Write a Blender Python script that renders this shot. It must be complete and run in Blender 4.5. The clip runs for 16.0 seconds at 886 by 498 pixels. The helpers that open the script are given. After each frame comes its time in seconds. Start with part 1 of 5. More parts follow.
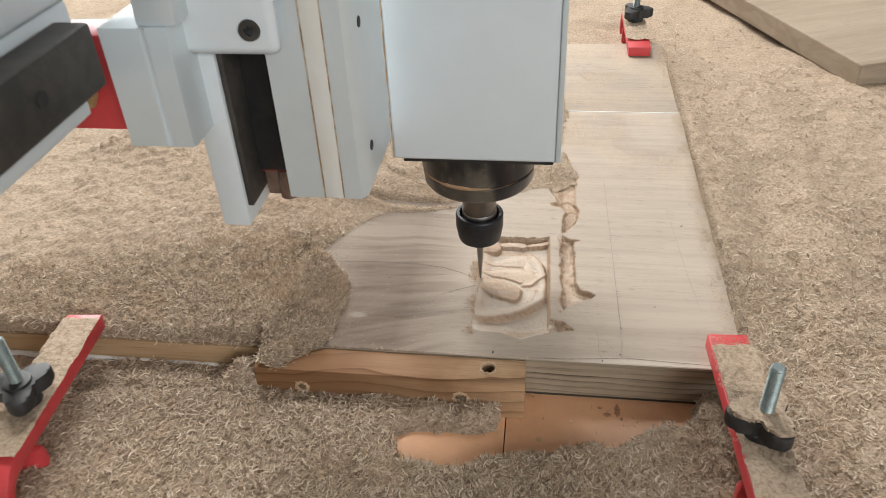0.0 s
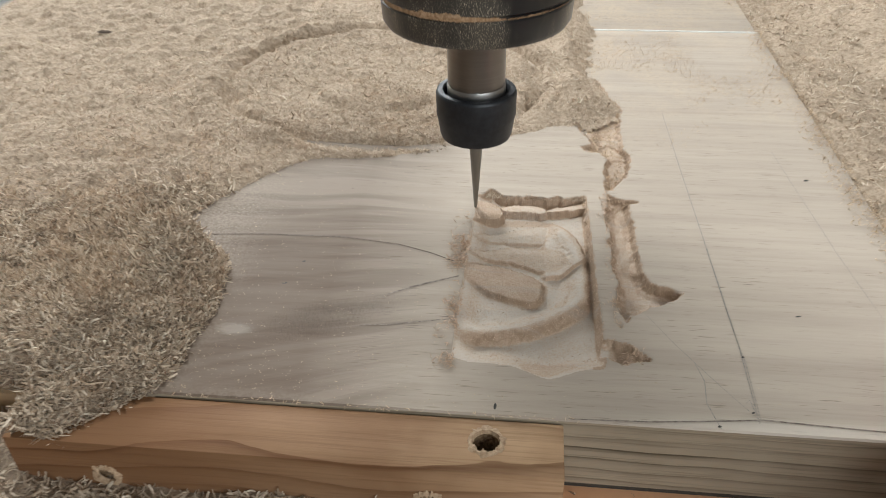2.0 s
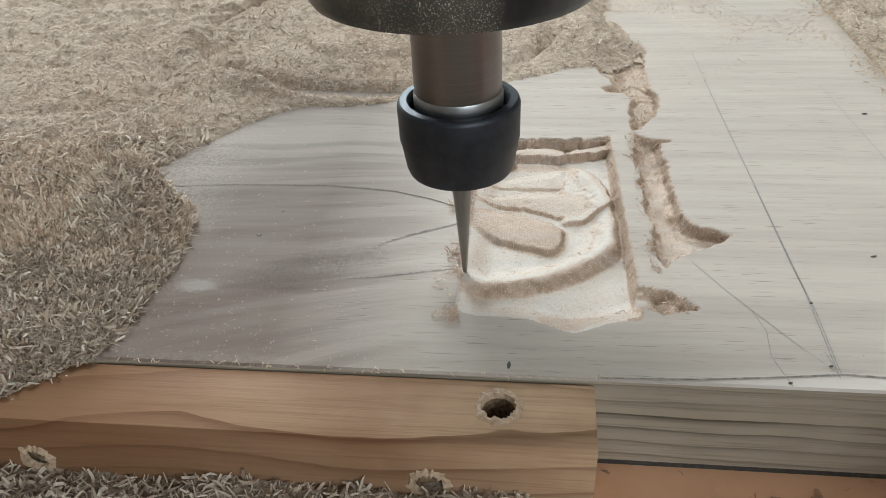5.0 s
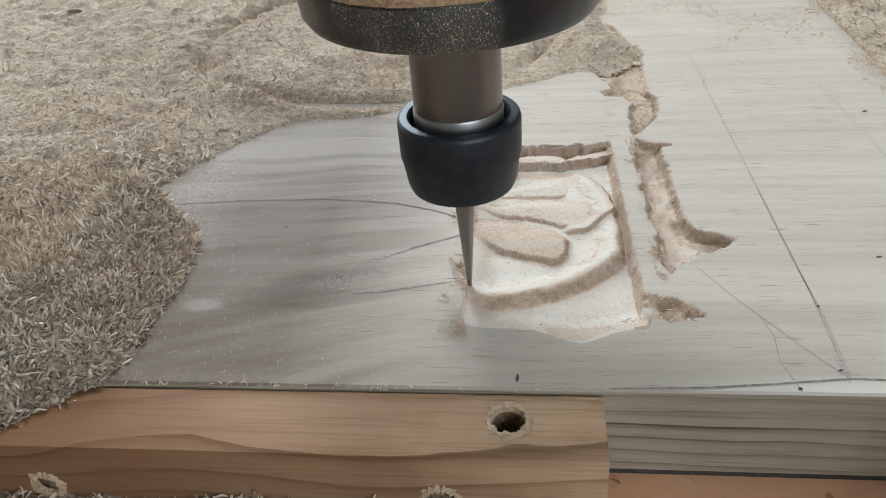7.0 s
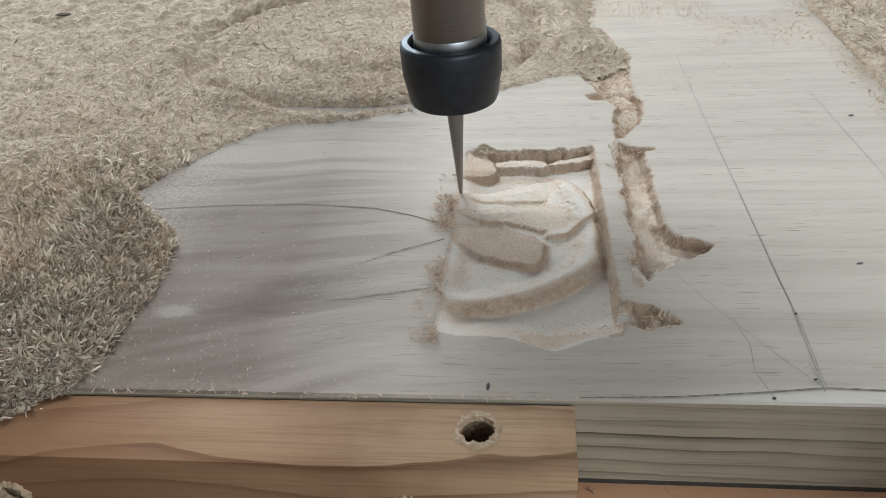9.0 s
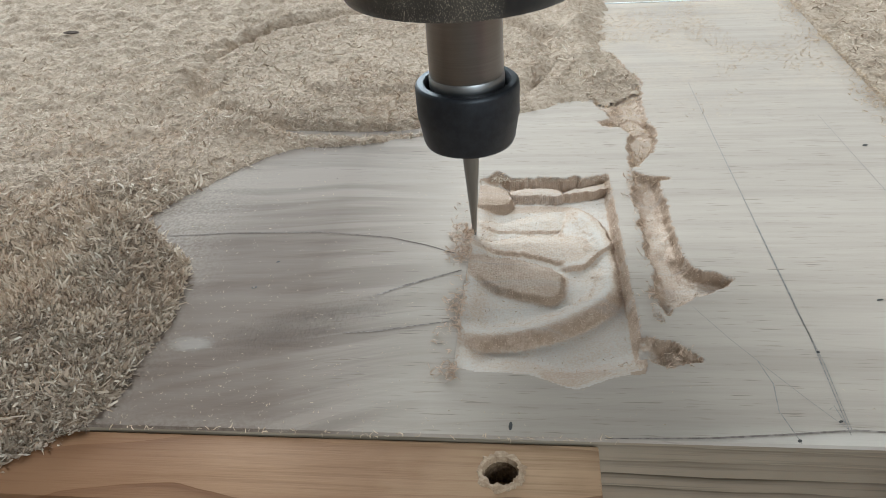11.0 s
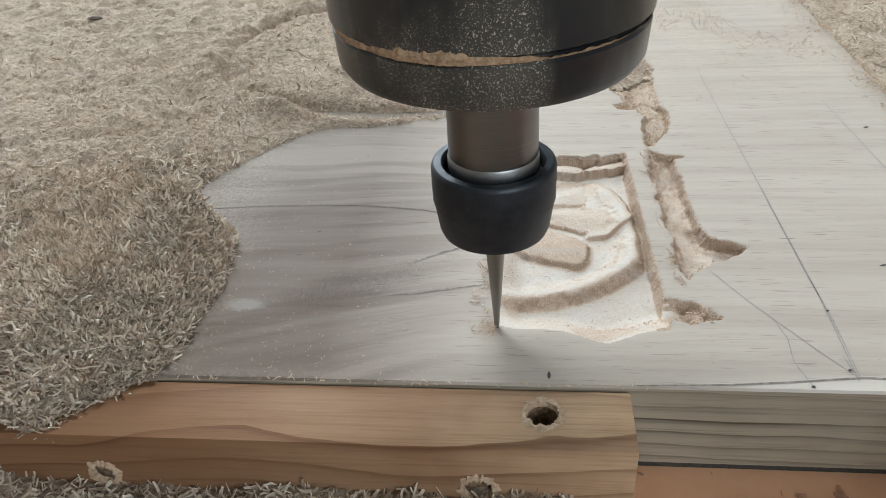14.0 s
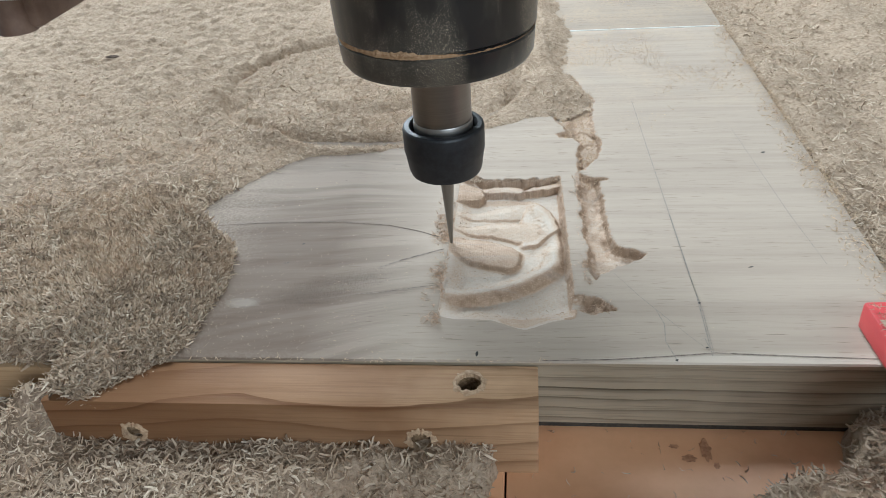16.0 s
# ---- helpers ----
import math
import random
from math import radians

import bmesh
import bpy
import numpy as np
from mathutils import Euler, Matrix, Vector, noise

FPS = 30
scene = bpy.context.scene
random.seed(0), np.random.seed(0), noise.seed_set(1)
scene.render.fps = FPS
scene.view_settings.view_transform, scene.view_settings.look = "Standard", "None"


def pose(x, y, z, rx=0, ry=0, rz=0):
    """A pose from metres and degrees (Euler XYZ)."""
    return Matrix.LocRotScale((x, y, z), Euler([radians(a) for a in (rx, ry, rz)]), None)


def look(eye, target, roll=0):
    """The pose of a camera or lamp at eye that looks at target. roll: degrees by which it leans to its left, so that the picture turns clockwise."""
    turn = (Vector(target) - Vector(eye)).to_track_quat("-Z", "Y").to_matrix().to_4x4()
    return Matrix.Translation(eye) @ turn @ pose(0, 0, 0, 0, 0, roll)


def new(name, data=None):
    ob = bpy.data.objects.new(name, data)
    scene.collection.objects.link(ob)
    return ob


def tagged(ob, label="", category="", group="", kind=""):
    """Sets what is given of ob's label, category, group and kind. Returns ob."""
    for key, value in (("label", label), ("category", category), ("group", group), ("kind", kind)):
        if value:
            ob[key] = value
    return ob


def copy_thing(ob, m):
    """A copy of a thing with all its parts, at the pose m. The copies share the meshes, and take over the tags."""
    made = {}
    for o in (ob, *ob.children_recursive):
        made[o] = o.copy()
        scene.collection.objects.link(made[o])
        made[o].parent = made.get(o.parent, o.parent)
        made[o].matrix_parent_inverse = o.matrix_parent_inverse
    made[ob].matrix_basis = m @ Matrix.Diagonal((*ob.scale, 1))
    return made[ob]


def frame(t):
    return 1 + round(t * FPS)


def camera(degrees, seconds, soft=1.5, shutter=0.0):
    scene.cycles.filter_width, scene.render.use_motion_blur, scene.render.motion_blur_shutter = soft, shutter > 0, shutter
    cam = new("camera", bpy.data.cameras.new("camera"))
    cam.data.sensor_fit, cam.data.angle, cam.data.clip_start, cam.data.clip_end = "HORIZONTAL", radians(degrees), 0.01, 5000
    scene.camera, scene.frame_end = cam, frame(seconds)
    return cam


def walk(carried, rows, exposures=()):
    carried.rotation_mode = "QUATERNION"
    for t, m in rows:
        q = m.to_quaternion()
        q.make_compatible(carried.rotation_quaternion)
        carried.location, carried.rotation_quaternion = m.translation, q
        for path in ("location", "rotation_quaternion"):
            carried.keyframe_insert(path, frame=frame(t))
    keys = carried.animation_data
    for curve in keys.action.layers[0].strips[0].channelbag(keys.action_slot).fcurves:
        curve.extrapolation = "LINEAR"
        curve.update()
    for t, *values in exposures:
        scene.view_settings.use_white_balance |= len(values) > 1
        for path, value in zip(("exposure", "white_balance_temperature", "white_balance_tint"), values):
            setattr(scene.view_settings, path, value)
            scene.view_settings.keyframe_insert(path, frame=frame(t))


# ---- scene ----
cam = camera(59.5, 16.0, soft=0.85, shutter=0.4)
PATH = [
    (0, (0.0809, 0.0019, 0.3866), (-0.0464, 0.8028, -0.1986), -2.89),
    (0.5, (0.0783, 0.0453, 0.3379), (-0.0425, 0.8575, -0.2328), -2.90),
    (1, (0.0713, 0.1006, 0.2932), (-0.0297, 0.9144, -0.2792), -1.58),
    (1.5, (0.0597, 0.1585, 0.2589), (-0.0467, 0.9731, -0.3114), -2.10),
    (2, (0.0572, 0.1966, 0.2195), (-0.0417, 1.0093, -0.3547), -1.31),
    (2.5, (0.0540, 0.2237, 0.1930), (-0.0523, 1.0349, -0.3820), -1.83),
    (3, (0.0525, 0.2218, 0.1754), (-0.0572, 1.0326, -0.3996), -2.06),
    (3.5, (0.0550, 0.2221, 0.1707), (-0.0533, 1.0352, -0.4013), -2.35),
    (4, (0.0564, 0.2225, 0.1743), (-0.0586, 1.0390, -0.3915), -2.70),
    (6.5, (0.0580, 0.2227, 0.1756), (-0.0574, 1.0357, -0.3951), -4.37),
    (7, (0.0564, 0.2248, 0.1777), (-0.0621, 1.0405, -0.3885), -4.95),
    (7.5, (0.0624, 0.2251, 0.1765), (-0.0532, 1.0407, -0.3904), -5.17),
    (8, (0.0630, 0.2260, 0.1755), (-0.0561, 1.0415, -0.3909), -4.91),
    (8.5, (0.0636, 0.2267, 0.1749), (-0.0571, 1.0435, -0.3892), -4.75),
    (9, (0.0647, 0.2285, 0.1764), (-0.0581, 1.0456, -0.3868), -5.06),
    (11.5, (0.0515, 0.2332, 0.1828), (-0.0621, 1.0581, -0.3710), -4.17),
    (12, (0.0452, 0.2327, 0.1816), (-0.0599, 1.0555, -0.3769), -3.70),
    (12.5, (0.0446, 0.2291, 0.1796), (-0.0607, 1.0521, -0.3786), -3.52),
    (13, (0.0442, 0.2268, 0.1782), (-0.0606, 1.0476, -0.3832), -3.60),
    (13.5, (0.0429, 0.2235, 0.1772), (-0.0565, 1.0435, -0.3864), -3.50),
    (14, (0.0445, 0.2121, 0.1860), (-0.0602, 1.0334, -0.3748), -3.80),
    (14.5, (0.0491, 0.2015, 0.1926), (-0.0573, 1.0223, -0.3686), -4.02),
    (15, (0.0516, 0.1913, 0.1992), (-0.0472, 1.0154, -0.3585), -3.76),
    (15.5, (0.0603, 0.1769, 0.2107), (-0.0435, 1.0016, -0.3452), -4.42),
    (16, (0.0705, 0.1606, 0.2205), (-0.0397, 0.9882, -0.3300), -4.48),
]
EXPOSURES = [(0.0, 0.06, 6450, 8), (1.5, 0.03, 6200, 5), (3.5, 0.0, 5800, 2), (7.0, 0.0, 5470, 0), (12.5, 0.0, 5470, 0), (16.0, 0.0, 5560, 1)]
walk(cam, [(t, look(eye, target, roll)) for t, eye, target, roll in PATH], EXPOSURES)

# ---- light: sky, and lamps added in unseen openings to stand in for daylight ----
world = bpy.data.worlds.new("daylight")
scene.world = world
world.use_nodes = True
wn = world.node_tree
sky = wn.nodes.new("ShaderNodeTexSky")
sky.sky_type, sky.sun_disc = "NISHITA", False
sky.sun_elevation, sky.sun_rotation = radians(38), radians(-40)
wn.links.new(sky.outputs[0], wn.nodes["Background"].inputs[0])
wn.nodes["Background"].inputs[1].default_value = 0.10


def area_lamp(name, eye, target, width, height, watts, colour):
    data = bpy.data.lights.new(name, "AREA")
    data.shape, data.size, data.size_y, data.energy, data.color = "RECTANGLE", width, height, watts, colour
    ob = new(name, data)
    ob.matrix_world = look(eye, target)
    return ob


area_lamp("far_area_lamp", (-1.7, 3.9, 1.45), (-0.2, 0.5, 0.0), 2.2, 1.5, 178, (1.0, 0.985, 0.965))
# unseen lamp overhead, added for soft top light
area_lamp("roof_area_lamp", (-0.55, 1.8, 2.47), (-0.55, 1.8, 0.0), 1.2, 0.8, 76, (1.0, 0.985, 0.965))
# unseen fill added behind the camera to brighten front faces
area_lamp("back_fill_lamp", (1.8, -2.4, 1.5), (0.1, 0.5, 0.1), 2.0, 1.5, 78, (1.0, 0.985, 0.965))

# ---- materials ----
T = 0.033          # the board's top over the bed
TL = 0.026         # the top of the thinner board beside it


def material(name, rough=0.6, metal=0.0, spec=0.5):
    mat = bpy.data.materials.new(name)
    mat.use_nodes = True
    bsdf = mat.node_tree.nodes["Principled BSDF"]
    bsdf.inputs["Roughness"].default_value = rough
    bsdf.inputs["Metallic"].default_value = metal
    bsdf.inputs["Specular IOR Level"].default_value = spec
    return mat, mat.node_tree, bsdf


def node(nt, kind, **values):
    n = nt.nodes.new(kind)
    for key, value in values.items():
        n.inputs[key.replace("_", " ")].default_value = value
    return n


def coords(nt, scale, turn=(0, 0, 0)):
    tc = nt.nodes.new("ShaderNodeTexCoord")
    mp = nt.nodes.new("ShaderNodeMapping")
    mp.inputs["Scale"].default_value = scale
    mp.inputs["Rotation"].default_value = turn
    nt.links.new(tc.outputs["Object"], mp.inputs[0])
    return mp.outputs[0]


def noise_tex(nt, scale, vec, detail=4.0, rough=0.55, distortion=0.0):
    n = nt.nodes.new("ShaderNodeTexNoise")
    n.inputs["Scale"].default_value, n.inputs["Detail"].default_value = scale, detail
    n.inputs["Roughness"].default_value, n.inputs["Distortion"].default_value = rough, distortion
    nt.links.new(vec, n.inputs["Vector"])
    return n.outputs["Fac"]


def ramp(nt, fac, stops):
    r = nt.nodes.new("ShaderNodeValToRGB")
    while len(r.color_ramp.elements) < len(stops):
        r.color_ramp.elements.new(0.5)
    for e, (p, c) in zip(r.color_ramp.elements, stops):
        e.position, e.color = p, (*c, 1) if len(c) == 3 else c
    nt.links.new(fac, r.inputs[0])
    return r.outputs[0]


def mix(nt, fac, a, b, mode="MIX"):
    m = nt.nodes.new("ShaderNodeMix")
    m.data_type, m.blend_type = "RGBA", mode
    for sock, value in ((m.inputs[0], fac), (m.inputs[6], a), (m.inputs[7], b)):
        if isinstance(value, bpy.types.NodeSocket):
            nt.links.new(value, sock)
        else:
            sock.default_value = value if not isinstance(value, tuple) else (*value, 1)[:4]
    return m.outputs[2]


def math_node(nt, op, a, b=0.0, c=0.0):
    m = nt.nodes.new("ShaderNodeMath")
    m.operation = op
    for sock, value in zip(m.inputs, (a, b, c)):
        if isinstance(value, bpy.types.NodeSocket):
            nt.links.new(value, sock)
        else:
            sock.default_value = value
    return m.outputs[0]


def bump(nt, bsdf, height, distance, strength=1.0):
    b = nt.nodes.new("ShaderNodeBump")
    b.inputs["Strength"].default_value, b.inputs["Distance"].default_value = strength, distance
    nt.links.new(height, b.inputs["Height"])
    nt.links.new(b.outputs[0], bsdf.inputs["Normal"])


def wood(name, light, dark, streak, rough=0.55, along=(2.5, 38.0, 38.0), figure=0.5, grain=0.35, lines=0.0, pitch=500.0, pore=0.22):
    """Sawn wood whose grain runs along x: broad figure, fine streaks, pores."""
    mat, nt, bsdf = material(name, rough, spec=0.05)
    v = coords(nt, along)
    broad = noise_tex(nt, 1.0, v, 3.0, 0.5, 1.2)
    fine = noise_tex(nt, 4.0, coords(nt, (along[0] * 2.2, along[1] * 3.2, along[2] * 3.2)), 5.0, 0.65, 0.3)
    blot = noise_tex(nt, 9.0, coords(nt, (1, 1, 1)), 3.0)
    col = mix(nt, ramp(nt, broad, [(0.5 - figure * 0.35, (0, 0, 0)), (0.5 + figure * 0.3, (1, 1, 1))]), dark, light)
    col = mix(nt, ramp(nt, fine, [(0.28, (grain, grain, grain)), (0.52, (0, 0, 0))]), col, streak)
    if lines:
        # growth rings cut lengthwise
        tc = nt.nodes.new("ShaderNodeTexCoord")
        sep = nt.nodes.new("ShaderNodeSeparateXYZ")
        nt.links.new(tc.outputs["Object"], sep.inputs[0])
        u = math_node(nt, "ADD", sep.outputs[2], math_node(nt, "MULTIPLY", sep.outputs[1], 0.8))
        u = math_node(nt, "ADD", u, math_node(nt, "MULTIPLY", noise_tex(nt, 1.0, coords(nt, (5.0, 14.0, 14.0)), 3.0, 0.5, 0.5), 0.020))
        strip = nt.nodes.new("ShaderNodeCombineXYZ")
        nt.links.new(math_node(nt, "MULTIPLY", sep.outputs[0], 2.2), strip.inputs[0])
        nt.links.new(math_node(nt, "MULTIPLY", u, pitch / 5.0), strip.inputs[1])
        ring = ramp(nt, noise_tex(nt, 1.0, strip.outputs[0], 4.0, 0.62, 0.2), [(0.50, (0, 0, 0)), (0.60, (0.55, 0.55, 0.55)), (0.68, (1, 1, 1))])
        col = mix(nt, math_node(nt, "MULTIPLY", ring, math_node(nt, "MULTIPLY", blot, lines * 2)), col, streak)
    col = mix(nt, math_node(nt, "MULTIPLY", blot, 0.22), col, light)
    pores = noise_tex(nt, 1.0, coords(nt, (22.0, 950.0, 950.0)), 3.0, 0.6)
    col = mix(nt, ramp(nt, pores, [(0.34, (pore, pore, pore)), (0.46, (0, 0, 0))]), col, streak)
    nt.links.new(col, bsdf.inputs["Base Color"])
    bump(nt, bsdf, fine, 0.0004, 0.5)
    return mat


def ringed_wood(name, light, dark, late, rings, tilt, sway, rough=0.6, red_end=None):
    """Sawn softwood with its grain along x: each growth ring runs from pale early wood into a dark late line."""
    mat, nt, bsdf = material(name, rough, spec=0.08)
    tc = nt.nodes.new("ShaderNodeTexCoord")
    sep = nt.nodes.new("ShaderNodeSeparateXYZ")
    nt.links.new(tc.outputs["Object"], sep.inputs[0])
    u = math_node(nt, "ADD", sep.outputs[2], math_node(nt, "MULTIPLY", sep.outputs[1], tilt))
    u = math_node(nt, "ADD", u, math_node(nt, "MULTIPLY", noise_tex(nt, 1.0, coords(nt, (9.0, 9.0, 9.0)), 2.0, 0.4), sway))
    u = math_node(nt, "ADD", u, math_node(nt, "MULTIPLY", noise_tex(nt, 1.0, coords(nt, (26.0, 90.0, 90.0)), 3.0, 0.5), 0.0035))
    u = math_node(nt, "MULTIPLY", u, rings)
    saw = math_node(nt, "FRACT", u)
    line = ramp(nt, saw, [(0.0, (0, 0, 0)), (0.45, (0.06, 0.06, 0.06)), (0.80, (0.45, 0.45, 0.45)), (0.93, (1, 1, 1)), (0.985, (0.85, 0.85, 0.85)), (1.0, (0, 0, 0))])
    odd = nt.nodes.new("ShaderNodeTexWhiteNoise")
    odd.noise_dimensions = "1D"
    nt.links.new(math_node(nt, "FLOOR", u), odd.inputs["W"])
    along = noise_tex(nt, 1.0, coords(nt, (14.0, 60.0, 60.0)), 3.0, 0.5)
    line = math_node(nt, "MULTIPLY", line, math_node(nt, "MULTIPLY_ADD", odd.outputs["Value"], 0.7, 0.35))
    line = math_node(nt, "MULTIPLY", line, ramp(nt, along, [(0.30, (0.40, 0.40, 0.40)), (0.60, (1, 1, 1))]))
    fine = noise_tex(nt, 1.0, coords(nt, (26.0, 900.0, 900.0)), 4.0, 0.65)
    blot = noise_tex(nt, 14.0, tc.outputs["Object"], 4.0, 0.6)
    col = mix(nt, ramp(nt, blot, [(0.34, (0, 0, 0)), (0.66, (1, 1, 1))]), dark, light)
    if red_end:
        # redder and darker towards the left end
        col = mix(nt, math_node(nt, "MULTIPLY", ramp(nt, math_node(nt, "MULTIPLY_ADD", blot, 0.10, sep.outputs[0]), [(0.0, (1, 1, 1)), (0.075, (0.78, 0.78, 0.78)), (0.125, (0, 0, 0))]), 0.95), col, red_end)
    col = mix(nt, line, col, late)
    col = mix(nt, ramp(nt, fine, [(0.32, (0.30, 0.30, 0.30)), (0.50, (0, 0, 0))]), col, late)
    nt.links.new(col, bsdf.inputs["Base Color"])
    bump(nt, bsdf, math_node(nt, "SUBTRACT", fine, line), 0.0003, 0.5)
    return mat


def board_wood():
    """Planed pale board: grey-beige, long grey streaks, darker towards its left part, with a cathedral figure there."""
    mat, nt, bsdf = material("board_wood", 0.75, spec=0.14)
    tc = nt.nodes.new("ShaderNodeTexCoord")
    sep = nt.nodes.new("ShaderNodeSeparateXYZ")
    nt.links.new(tc.outputs["Object"], sep.inputs[0])
    x, y = sep.outputs[0], sep.outputs[1]
    warp = noise_tex(nt, 7.0, tc.outputs["Object"], 2.0)
    warp2 = noise_tex(nt, 1.0, coords(nt, (7, 42, 10)), 4.0, 0.55, 0.6)
    # straight grain on the right that opens into a leaning arch on the left
    tip = math_node(nt, "SUBTRACT", 0.02, x)
    back = math_node(nt, "MULTIPLY", math_node(nt, "ADD", tip, math_node(nt, "SQRT", math_node(nt, "MULTIPLY_ADD", tip, tip, 0.0012))), 0.5)
    dy = math_node(nt, "SUBTRACT", y, math_node(nt, "MULTIPLY_ADD", back, -0.22, 0.452))
    u = math_node(nt, "MULTIPLY", math_node(nt, "DIVIDE", dy, math_node(nt, "SQRT", math_node(nt, "ADD", back, 0.07))), 0.27)
    u = math_node(nt, "ADD", u, math_node(nt, "MULTIPLY", math_node(nt, "ADD", warp, -0.5), 0.020))
    flow = nt.nodes.new("ShaderNodeCombineXYZ")
    nt.links.new(math_node(nt, "MULTIPLY", x, 5.0), flow.inputs[0])
    nt.links.new(math_node(nt, "MULTIPLY", u, 105.0), flow.inputs[1])
    smoke = noise_tex(nt, 1.0, flow.outputs[0], 6.0, 0.60, 0.25)
    rings = ramp(nt, smoke, [(0.45, (0, 0, 0)), (0.56, (0.8, 0.8, 0.8)), (0.66, (1, 1, 1))])
    hair = nt.nodes.new("ShaderNodeCombineXYZ")
    nt.links.new(math_node(nt, "MULTIPLY", x, 9.0), hair.inputs[0])
    nt.links.new(math_node(nt, "MULTIPLY", u, 520.0), hair.inputs[1])
    hairs = noise_tex(nt, 1.0, hair.outputs[0], 4.0, 0.6, 0.15)
    streaks = noise_tex(nt, 1.0, coords(nt, (5.0, 170.0, 60.0)), 6.0, 0.66, 0.2)
    fine = noise_tex(nt, 1.0, coords(nt, (34.0, 430.0, 300.0)), 4.0, 0.65, 0.4)
    spots = noise_tex(nt, 240.0, tc.outputs["Object"], 2.0)
    light, dark, grey = (0.445, 0.372, 0.304), (0.094, 0.063, 0.044), (0.24, 0.188, 0.147)
    # the figure and the overall darkening fade out to the right
    fade = ramp(nt, math_node(nt, "MULTIPLY_ADD", x, -6.0, 0.5), [(0.32, (0.02, 0.02, 0.02)), (0.60, (1, 1, 1))])
    fade = math_node(nt, "MULTIPLY", fade, ramp(nt, math_node(nt, "MULTIPLY_ADD", y, 1.0, math_node(nt, "MULTIPLY", warp2, 0.02)), [(0.462, (1, 1, 1)), (0.51, (0.62, 0.62, 0.62))]))
    fig = math_node(nt, "MULTIPLY", math_node(nt, "MULTIPLY", rings, fade), ramp(nt, warp2, [(0.30, (0.45, 0.45, 0.45)), (0.62, (0.95, 0.95, 0.95))]))
    base = mix(nt, math_node(nt, "MULTIPLY", fade, 0.84), light, dark)
    base = mix(nt, ramp(nt, warp2, [(0.42, (0.0, 0.0, 0.0)), (0.75, (0.24, 0.24, 0.24))]), base, grey)
    col = mix(nt, fig, base, dark)
    col = mix(nt, ramp(nt, streaks, [(0.26, (0.34, 0.34, 0.34)), (0.56, (0, 0, 0))]), col, grey)
    some = ramp(nt, noise_tex(nt, 1.0, coords(nt, (7.0, 30.0, 10.0)), 3.0, 0.6), [(0.38, (0.15, 0.15, 0.15)), (0.62, (1, 1, 1))])
    col = mix(nt, math_node(nt, "MULTIPLY", some, ramp(nt, hairs, [(0.27, (0.6, 0.6, 0.6)), (0.33, (0.12, 0.12, 0.12)), (0.42, (0, 0, 0))])), col, (0.14, 0.102, 0.076))
    col = mix(nt, ramp(nt, fine, [(0.3, (0.14, 0.14, 0.14)), (0.5, (0, 0, 0))]), col, grey)
    # short dark pores that follow the grain
    dash = noise_tex(nt, 1.0, coords(nt, (85.0, 1500.0, 300.0)), 2.0, 0.5)
    col = mix(nt, math_node(nt, "MULTIPLY", some, ramp(nt, dash, [(0.29, (0.85, 0.85, 0.85)), (0.36, (0, 0, 0))])), col, (0.16, 0.12, 0.09))
    # paler strip along the front arris, towards the right
    pale_arris = math_node(nt, "MULTIPLY", ramp(nt, math_node(nt, "MULTIPLY_ADD", warp2, 0.004, y), [(0.3740, (0.75, 0.75, 0.75)), (0.3775, (0, 0, 0))]), ramp(nt, x, [(0.08, (0, 0, 0)), (0.13, (1, 1, 1))]))
    col = mix(nt, pale_arris, col, (0.62, 0.545, 0.46))
    col = mix(nt, ramp(nt, spots, [(0.19, (0.8, 0.8, 0.8)), (0.22, (0, 0, 0))]), col, (0.12, 0.09, 0.07))
    # a worn pale patch and a band of torn grain beside it
    def spot(cx, cy, half_x, half_y, turn):
        mp = nt.nodes.new("ShaderNodeMapping")
        mp.vector_type = "TEXTURE"
        mp.inputs["Location"].default_value, mp.inputs["Rotation"].default_value, mp.inputs["Scale"].default_value = (cx, cy, T), (0, 0, radians(turn)), (half_x, half_y, 0.05)
        nt.links.new(tc.outputs["Object"], mp.inputs[0])
        ln = nt.nodes.new("ShaderNodeVectorMath")
        ln.operation = "LENGTH"
        nt.links.new(mp.outputs[0], ln.inputs[0])
        return ln.outputs["Value"]
    tear = noise_tex(nt, 1.0, coords(nt, (420.0, 700.0, 300.0)), 4.0, 0.7)
    pale = ramp(nt, math_node(nt, "ADD", spot(-0.046, 0.4035, 0.0085, 0.0042, 0), math_node(nt, "MULTIPLY_ADD", tear, 0.8, -0.4)), [(0.45, (0.36, 0.36, 0.36)), (0.95, (0, 0, 0))])
    col = mix(nt, pale, col, (0.40, 0.355, 0.31))
    band = ramp(nt, math_node(nt, "ADD", spot(-0.014, 0.4125, 0.032, 0.0115, 24), math_node(nt, "MULTIPLY_ADD", warp2, 1.2, -0.6)), [(0.45, (1, 1, 1)), (1.0, (0, 0, 0))])
    chatter = ramp(nt, noise_tex(nt, 1.0, coords(nt, (1300.0, 420.0, 300.0), (0, 0, radians(14))), 4.0, 0.7, 0.2), [(0.46, (0, 0, 0)), (0.66, (1, 1, 1))])
    torn = math_node(nt, "MULTIPLY", band, chatter)
    col = mix(nt, math_node(nt, "MULTIPLY", torn, 0.40), col, (0.10, 0.075, 0.06))
    # powder along the dust's rim and the front edge
    near = math_node(nt, "ADD", math_node(nt, "MULTIPLY_ADD", x, -28.0, -1.5), math_node(nt, "MULTIPLY", warp2, 0.9))
